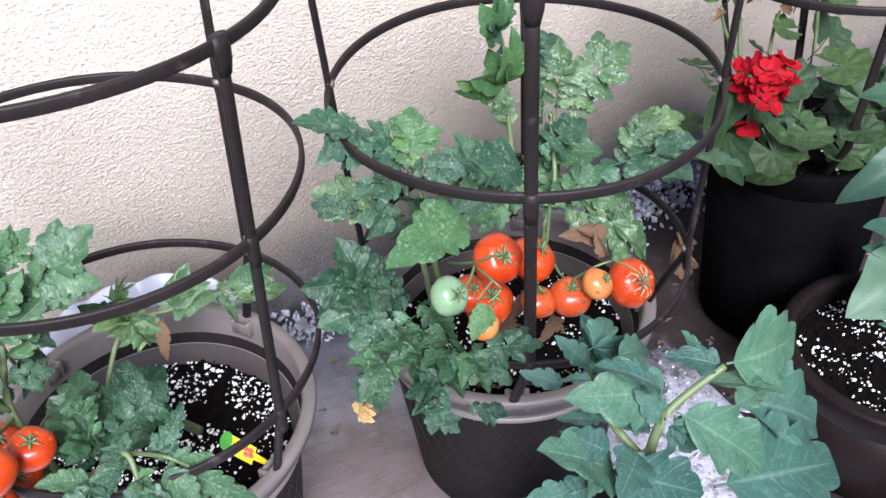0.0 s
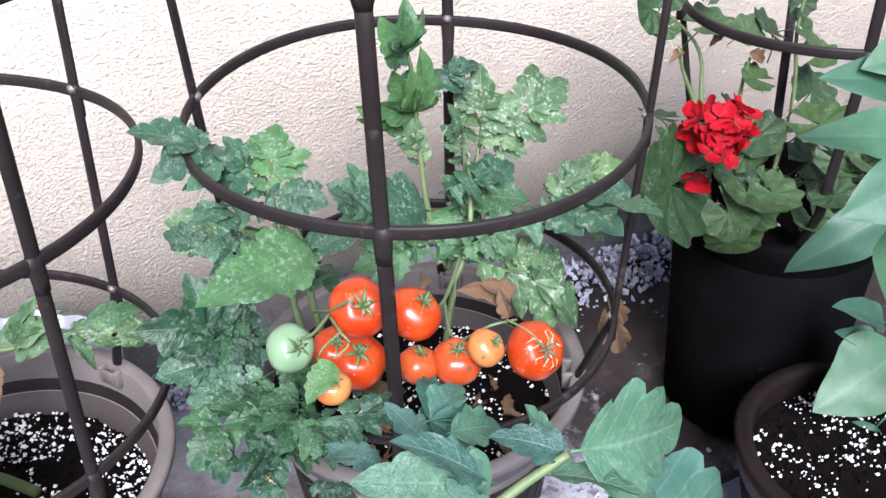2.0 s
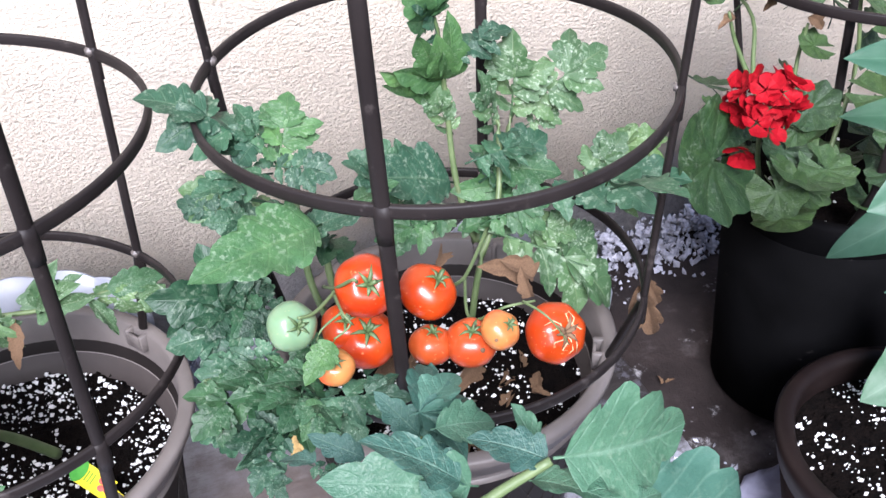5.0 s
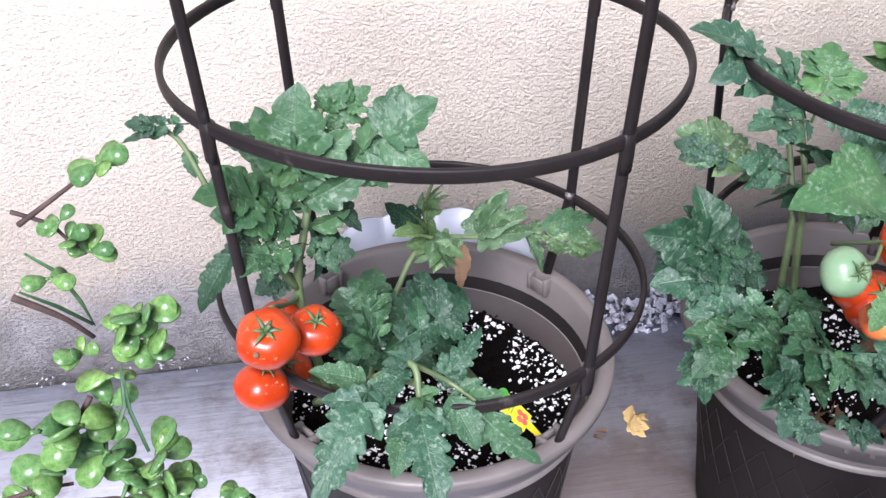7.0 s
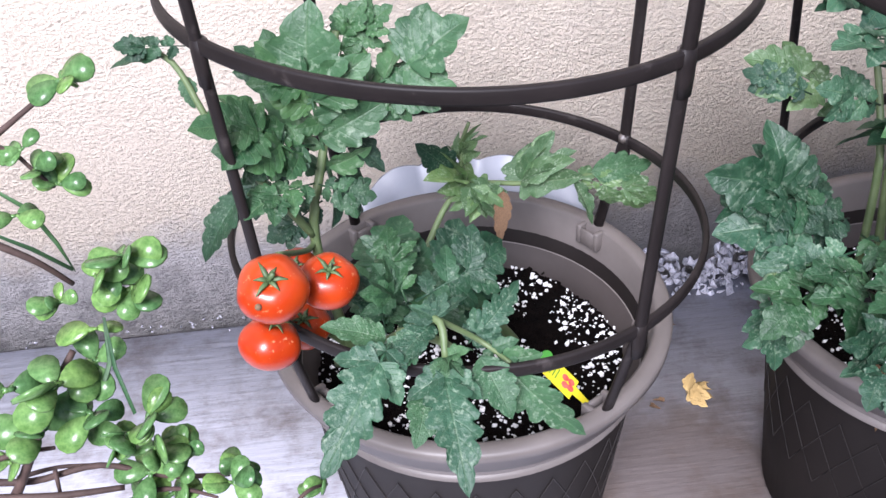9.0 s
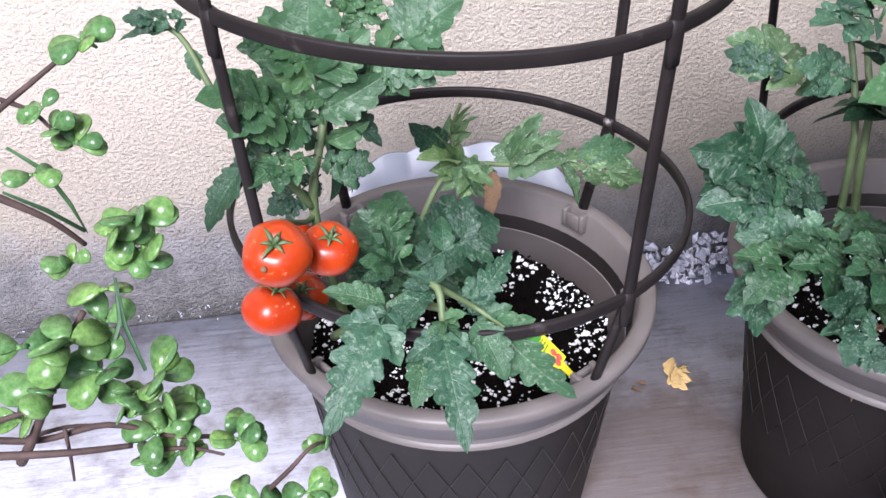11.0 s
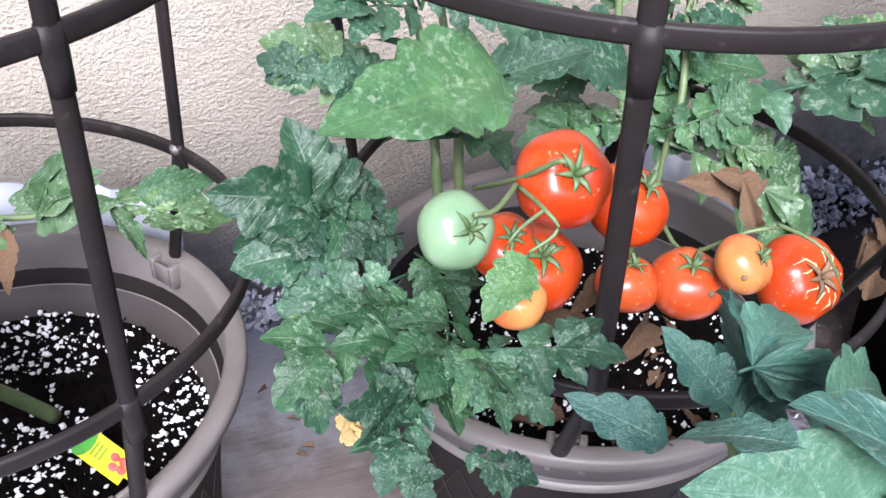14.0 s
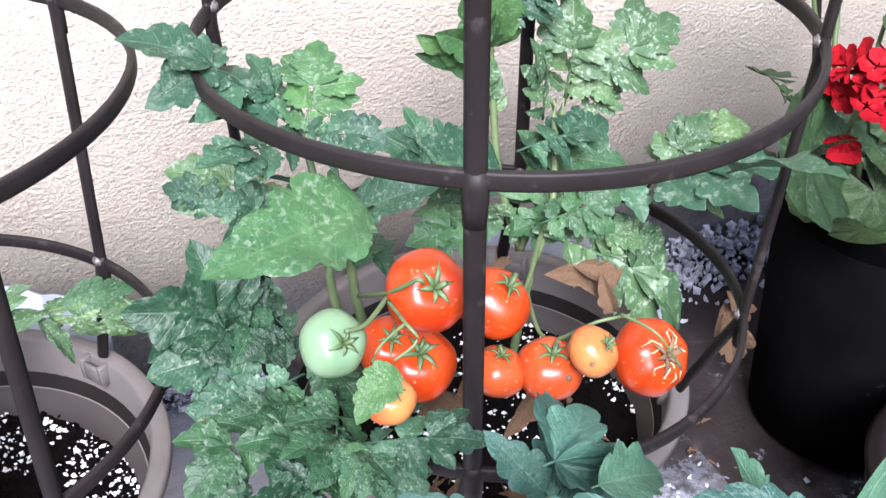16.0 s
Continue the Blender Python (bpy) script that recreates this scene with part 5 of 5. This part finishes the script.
# ---- jade plant on the board ----
jade = empty("jade_plant", (-0.50, -0.28, 0.0), label="straggling jade plant with glossy round leaves", category="jade plant")
stem(jade, [(-0.440, -0.345, 0.037), (-0.435, -0.335, 0.152), (-0.421, -0.315, 0.274)], 0.0068, 0.0050, BARK, "branch")
stem(jade, [(-0.385, -0.315, 0.468), (-0.370, -0.315, 0.492), (-0.347, -0.305, 0.533), (-0.339, -0.285, 0.548), (-0.319, -0.265, 0.573)], 0.0043, 0.0026, BARK, "branch")
stem(jade, [(-0.408, -0.305, 0.487), (-0.367, -0.305, 0.480), (-0.318, -0.295, 0.478), (-0.269, -0.295, 0.456), (-0.225, -0.285, 0.438)], 0.0031, 0.0019, BARK, "branch")
stem(jade, [(-0.408, -0.315, 0.479), (-0.346, -0.325, 0.483), (-0.298, -0.315, 0.472)], 0.0037, 0.0022, BARK, "branch")
stem(jade, [(-0.333, -0.265, 0.749), (-0.306, -0.265, 0.767), (-0.278, -0.265, 0.786)], 0.0025, 0.0015, BARK, "branch")
stem(jade, [(-0.354, -0.265, 0.684), (-0.323, -0.265, 0.660), (-0.306, -0.255, 0.628)], 0.0031, 0.0019, BARK, "branch")
stem(jade, [(-0.348, -0.305, 0.489), (-0.347, -0.315, 0.468), (-0.351, -0.315, 0.440)], 0.0019, 0.0011, BARK, "branch")
stem(jade, [(-0.412, -0.305, 0.501), (-0.370, -0.305, 0.512), (-0.341, -0.305, 0.514)], 0.0025, 0.0015, BARK, "branch")
stem(jade, [(-0.336, -0.265, 0.761), (-0.312, -0.265, 0.747), (-0.302, -0.265, 0.732), (-0.292, -0.265, 0.717)], 0.0019, 0.0011, BARK, "branch")
bud = random.Random(21)


def jade_sprig(count, at, size):
    """A rosette of thick round leaves round the tip of a twig."""
    for _ in range(count):
        a = bud.uniform(0, 6.28)
        d = Vector((math.cos(a), math.sin(a) * 0.8, bud.uniform(-0.5, 0.7))).normalized() * size * bud.uniform(0.75, 1.2)
        leaf(jade, "jade", JADE, at, Vector(at) + d, 1.1, (0.2 * math.cos(a), -0.5, 0.8))


jade_sprig(7, (-0.267, -0.265, 0.794), 0.0211)
jade_sprig(5, (-0.304, -0.265, 0.748), 0.0162)
jade_sprig(5, (-0.301, -0.265, 0.732), 0.0179)
jade_sprig(6, (-0.289, -0.265, 0.719), 0.0195)
jade_sprig(3, (-0.323, -0.265, 0.698), 0.0211)
jade_sprig(6, (-0.263, -0.265, 0.656), 0.0276)
jade_sprig(6, (-0.285, -0.265, 0.639), 0.0292)
jade_sprig(5, (-0.263, -0.265, 0.626), 0.0292)
jade_sprig(5, (-0.315, -0.265, 0.620), 0.0211)
jade_sprig(2, (-0.299, -0.265, 0.592), 0.0292)
jade_sprig(5, (-0.325, -0.300, 0.572), 0.0390)
jade_sprig(5, (-0.306, -0.265, 0.559), 0.0325)
jade_sprig(5, (-0.348, -0.300, 0.528), 0.0341)
jade_sprig(4, (-0.308, -0.300, 0.540), 0.0325)
jade_sprig(5, (-0.379, -0.300, 0.498), 0.0276)
jade_sprig(5, (-0.288, -0.300, 0.515), 0.0276)
jade_sprig(6, (-0.271, -0.300, 0.496), 0.0292)
jade_sprig(5, (-0.251, -0.300, 0.489), 0.0227)
jade_sprig(6, (-0.280, -0.300, 0.468), 0.0292)
jade_sprig(6, (-0.299, -0.300, 0.443), 0.0292)
jade_sprig(5, (-0.268, -0.300, 0.441), 0.0276)
jade_sprig(5, (-0.209, -0.300, 0.469), 0.0211)
jade_sprig(4, (-0.358, -0.300, 0.573), 0.0276)
jade_sprig(4, (-0.257, -0.300, 0.474), 0.0243)
jade_sprig(4, (-0.303, -0.300, 0.495), 0.0243)
jade_sprig(6, (-0.213, -0.330, 0.480), 0.0220)
jade_sprig(6, (-0.163, -0.370, 0.454), 0.0240)
jade_sprig(6, (-0.215, -0.370, 0.454), 0.0240)
jade_sprig(4, (-0.143, -0.330, 0.465), 0.0200)
jade_sprig(5, (-0.198, -0.380, 0.455), 0.0240)
jade_sprig(5, (-0.273, -0.290, 0.519), 0.0300)
stem(jade, [(-0.284, -0.300, 0.447), (-0.257, -0.310, 0.456), (-0.227, -0.330, 0.465)], 0.0022, 0.0012, BARK, "branch")
stem(jade, [(-0.195, -0.360, 0.450), (-0.175, -0.360, 0.471), (-0.156, -0.350, 0.483), (-0.143, -0.330, 0.465)], 0.0022, 0.0012, BARK, "branch")
stem(jade, [(-0.385, -0.290, 0.469), (-0.352, -0.290, 0.476), (-0.318, -0.290, 0.473)], 0.0022, 0.0012, BARK, "branch")
bm = bmesh.new()
tube(bm, [(-0.342, -0.245, 0.710), (-0.322, -0.245, 0.689), (-0.311, -0.245, 0.658), (-0.305, -0.245, 0.631)], [0.0012, 0.0022, 0.0018, 0.0004][:4], 6, True, 0.2, (0.8, 0, 0.6))
part("blade", bm, GREEN, jade, "narrow grass-like leaf")
bm = bmesh.new()
tube(bm, [(-0.355, -0.245, 0.674), (-0.329, -0.245, 0.655), (-0.306, -0.245, 0.633)], [0.0012, 0.0022, 0.0018, 0.0004][:3], 6, True, 0.2, (0.8, 0, 0.6))
part("blade", bm, GREEN, jade, "narrow grass-like leaf")
bm = bmesh.new()
tube(bm, [(-0.289, -0.265, 0.602), (-0.292, -0.275, 0.566), (-0.305, -0.285, 0.539)], [0.0012, 0.0022, 0.0018, 0.0004][:3], 6, True, 0.2, (0.8, 0, 0.6))
part("blade", bm, GREEN, jade, "narrow grass-like leaf")
bm = bmesh.new()
tube(bm, [(-0.289, -0.265, 0.602), (-0.286, -0.285, 0.569), (-0.272, -0.315, 0.550)], [0.0012, 0.0022, 0.0018, 0.0004][:3], 6, True, 0.2, (0.8, 0, 0.6))
part("blade", bm, GREEN, jade, "narrow grass-like leaf")


# ---- small things ----
tag_pose = Matrix.Translation((0.090, -0.085, 0.312)) @ Euler((radians(38), radians(6), radians(58))).to_matrix().to_4x4() @ Matrix.Scale(1.05, 4)
label_tag = empty("plant_tag", (0.078, -0.07, 0.27), label="yellow plastic plant tag stuck in the soil", category="plant tag")


def plate(name, corners, z0, z1, mat, parent, label=""):
    bm = bmesh.new()
    lo = [bm.verts.new(tag_pose @ Vector((x, y, z0))) for x, y in corners]
    hi = [bm.verts.new(tag_pose @ Vector((x, y, z1))) for x, y in corners]
    bm.faces.new(lo[::-1])
    bm.faces.new(hi)
    for i in range(len(corners)):
        j = (i + 1) % len(corners)
        bm.faces.new((lo[i], lo[j], hi[j], hi[i]))
    return part(name, bm, mat, parent, label, False)


def disc(cx, cy, rx, ry, n=14):
    return [(cx + rx * math.cos(2 * math.pi * i / n), cy + ry * math.sin(2 * math.pi * i / n)) for i in range(n)]


YELLOW = simple("yellow_print", (0.72, 0.62, 0.02), (0.8, 0.7, 0.03), 20, 0.35)
LEAFGREEN = simple("green_print", (0.04, 0.26, 0.03), (0.09, 0.38, 0.05), 60, 0.35)
REDPRINT = simple("red_print", (0.55, 0.04, 0.04), (0.7, 0.2, 0.16), 90, 0.35)
plate("card", [(-0.015, -0.030), (0.015, -0.030), (0.015, 0.014), (-0.015, 0.014)], 0, 0.0008, YELLOW, label_tag)
plate("stake", [(-0.004, -0.05), (0.004, -0.05), (0.006, -0.030), (-0.006, -0.030)], 0, 0.0008, YELLOW, label_tag)
plate("heading", disc(0, 0.013, 0.0165, 0.0085), 0.0012, 0.002, LEAFGREEN, label_tag, "green heading plaque")
for cx, cy in ((-0.005, -0.018), (0.004, -0.015), (0.005, -0.023), (-0.003, -0.025)):
    plate("picture_dot", disc(cx, cy, 0.0042, 0.0042, 10), 0.0012, 0.0018, REDPRINT, label_tag)
for yy in (0.002, -0.002, -0.006):
    plate("text_bar", [(-0.008, yy), (0.007, yy), (0.007, yy + 0.0012), (-0.008, yy + 0.0012)], 0.0012, 0.0016, LEAFGREEN, label_tag)

fallen = empty("fallen_leaf", (0.364, 0.141, 0.0), label="curled yellow dead leaf on the board", category="dead leaf")
leaf(fallen, "tuft", STRAW, (0.347, 0.142, 0.006), (0.384, 0.141, 0.004), 1.1, (0, -0.2, 1))
leaf(fallen, "crumpled", STRAW, (0.347, 0.129, 0.004), (0.380, 0.152, 0.006), 1.3, (0, -0.2, 1))
litter = random.Random(31)
for i in range(26):
    x, y = litter.uniform(0.25, 0.36), litter.uniform(-0.3, 0.3)
    if i % 2:
        x, y = litter.uniform(0.8, 1.0), litter.uniform(-0.3, 0.25)
    z = 0.003 if x < 0.935 else -0.012
    bit = empty("leaf_scrap", (x, y, z), label="brown scrap of dead leaf on the ground", category="dead leaf", group="leaf scraps")
    a = litter.uniform(0, 6.28)
    leaf(bit, "crumpled", DRY, (x, y, z), (x + 0.018 * math.cos(a), y + 0.018 * math.sin(a), z + 0.003), litter.uniform(0.5, 1.2), (0, 0, 1), name="scrap")

for i in range(22):
    a, q = litter.uniform(-2.6, 0.3), litter.uniform(0.06, 0.17)
    x, y, z = B[0] + q * math.cos(a), B[1] + q * math.sin(a), 0.266
    bit = empty("leaf_scrap", (x, y, z), label="brown withered leaf scrap on the potting soil", category="dead leaf", group="leaf scraps")
    d = litter.uniform(0, 6.28)
    leaf(bit, "crumpled", DRY, (x, y, z), (x + 0.034 * math.cos(d), y + 0.034 * math.sin(d), z + 0.006), litter.uniform(0.6, 1.2), (0, 0, 1), name="scrap")


def scalloped_sheet(centre, r, a0, a1, z0, z1, lean, label):
    """A curved white plastic edge with a wavy top, standing behind a planter."""
    cx, cy = centre
    tray = empty("plastic_edging", (cx, cy + r, z0), label=label, category="edging")
    bm = bmesh.new()
    n, rows = 60, []
    for o in (0.0, 0.004):
        for k in range(6):
            f = k / 5
            row = []
            for i in range(n + 1):
                a = radians(a0 + (a1 - a0) * i / n)
                rr = r + o + lean * f
                wave = 0.010 * abs(math.sin(i / n * math.pi * 4.2)) * f ** 3 - 0.05 * f * abs(2 * i / n - 1) ** 4
                row.append(bm.verts.new((cx + rr * math.cos(a), cy + rr * math.sin(a), z0 + (z1 - z0) * f + wave)))
            rows.append(row)
    for a, b in list(zip(rows[:6], rows[1:6])) + list(zip(rows[6:], rows[7:])) + [(rows[5], rows[11]), (rows[0], rows[6])]:
        for i in range(n):
            bm.faces.new((a[i], a[i + 1], b[i + 1], b[i]))
    for e in (0, n):
        for k in range(5):
            bm.faces.new((rows[k][e], rows[k + 1][e], rows[k + 7][e], rows[k + 6][e]))
    bmesh.ops.recalc_face_normals(bm, faces=bm.faces[:])
    part("sheet", bm, WHITEPL, tray)
    return tray


scalloped_sheet(A, 0.238, 46, 116, 0.0, 0.368, 0.03, "white plastic edging with a wavy top behind a planter")
scalloped_sheet(B, 0.238, 8, 70, 0.0, 0.35, 0.03, "white plastic edging with a wavy top behind a planter")

# crumbled plaster along the foot of the wall and white debris on the concrete
rub = random.Random(12)


def rubble(name, count, place, label):
    bm = bmesh.new()
    for _ in range(count):
        x, y, z, s = place()
        m = Matrix.Translation((x, y, z)) @ Euler((rub.uniform(0, 6), rub.uniform(0, 6), rub.uniform(0, 6))).to_matrix().to_4x4() @ Matrix.Diagonal((s * rub.uniform(0.8, 1.6), s, s * rub.uniform(0.4, 0.8), 1))
        vs = [bm.verts.new(m @ (Vector(v) * rub.uniform(0.75, 1.2))) for v in ((1, 0.2, 0), (-1, 0.1, 0), (0, 1, 0.2), (0.1, -1, 0), (0, 0.1, 1), (0.1, 0, -1))]
        for f in ((0, 2, 4), (2, 1, 4), (1, 3, 4), (3, 0, 4), (2, 0, 5), (1, 2, 5), (3, 1, 5), (0, 3, 5)):
            bm.faces.new([vs[i] for i in f])
    return tagged(part(name, bm, RUBBLE, smooth=False), label, "rubble", kind="stuff")


def at_wall():
    x = rub.uniform(0.16, 1.75)
    d = abs(rub.gauss(0, 0.045))
    return x, WALL_Y - 0.005 - d, -0.02 + max(0.0, 0.075 - d * 0.8) * rub.uniform(0.2, 1), rub.uniform(0.003, 0.011)


def on_floor():
    x = rub.gauss(0.86, 0.07)
    return x, rub.gauss(-0.17, 0.09), 0.001 if x < 0.935 else -0.018, rub.uniform(0.0015, 0.005)


def at_board():
    d = abs(rub.gauss(0, 0.015))
    return rub.uniform(-1.2, 0.4), WALL_Y - 0.004 - d, 0.002 + 0.01 * rub.random(), rub.uniform(0.001, 0.003)


rubble("plaster_rubble", 2600, at_wall, "grey crumbled plaster rubble along the wall foot")
rubble("plaster_rubble", 220, on_floor, "white plaster debris scattered on dark concrete")
rubble("plaster_rubble", 140, at_board, "grey grit fallen between board and wall")
bm = bmesh.new()
nx, ny = 18, 14
g = [[bm.verts.new((0.965 + 0.16 * i / nx + 0.02 * math.sin(j), -0.30 + 0.13 * j / ny, -0.008 + 0.012 * abs(noise.noise((i * 0.45, j * 0.45, 3))))) for j in range(ny + 1)] for i in range(nx + 1)]
for i in range(nx):
    for j in range(ny):
        bm.faces.new((g[i][j], g[i + 1][j], g[i + 1][j + 1], g[i][j + 1]))
FILM = simple("grey_film", (0.10, 0.10, 0.14), (0.2, 0.2, 0.26), 20, 0.3, 0.5)
sheet = part("plastic_film", bm, FILM)
mod = sheet.modifiers.new("thickness", "SOLIDIFY")
mod.thickness = 0.001
tagged(sheet, "crumpled grey plastic film lying on the concrete", "plastic film")
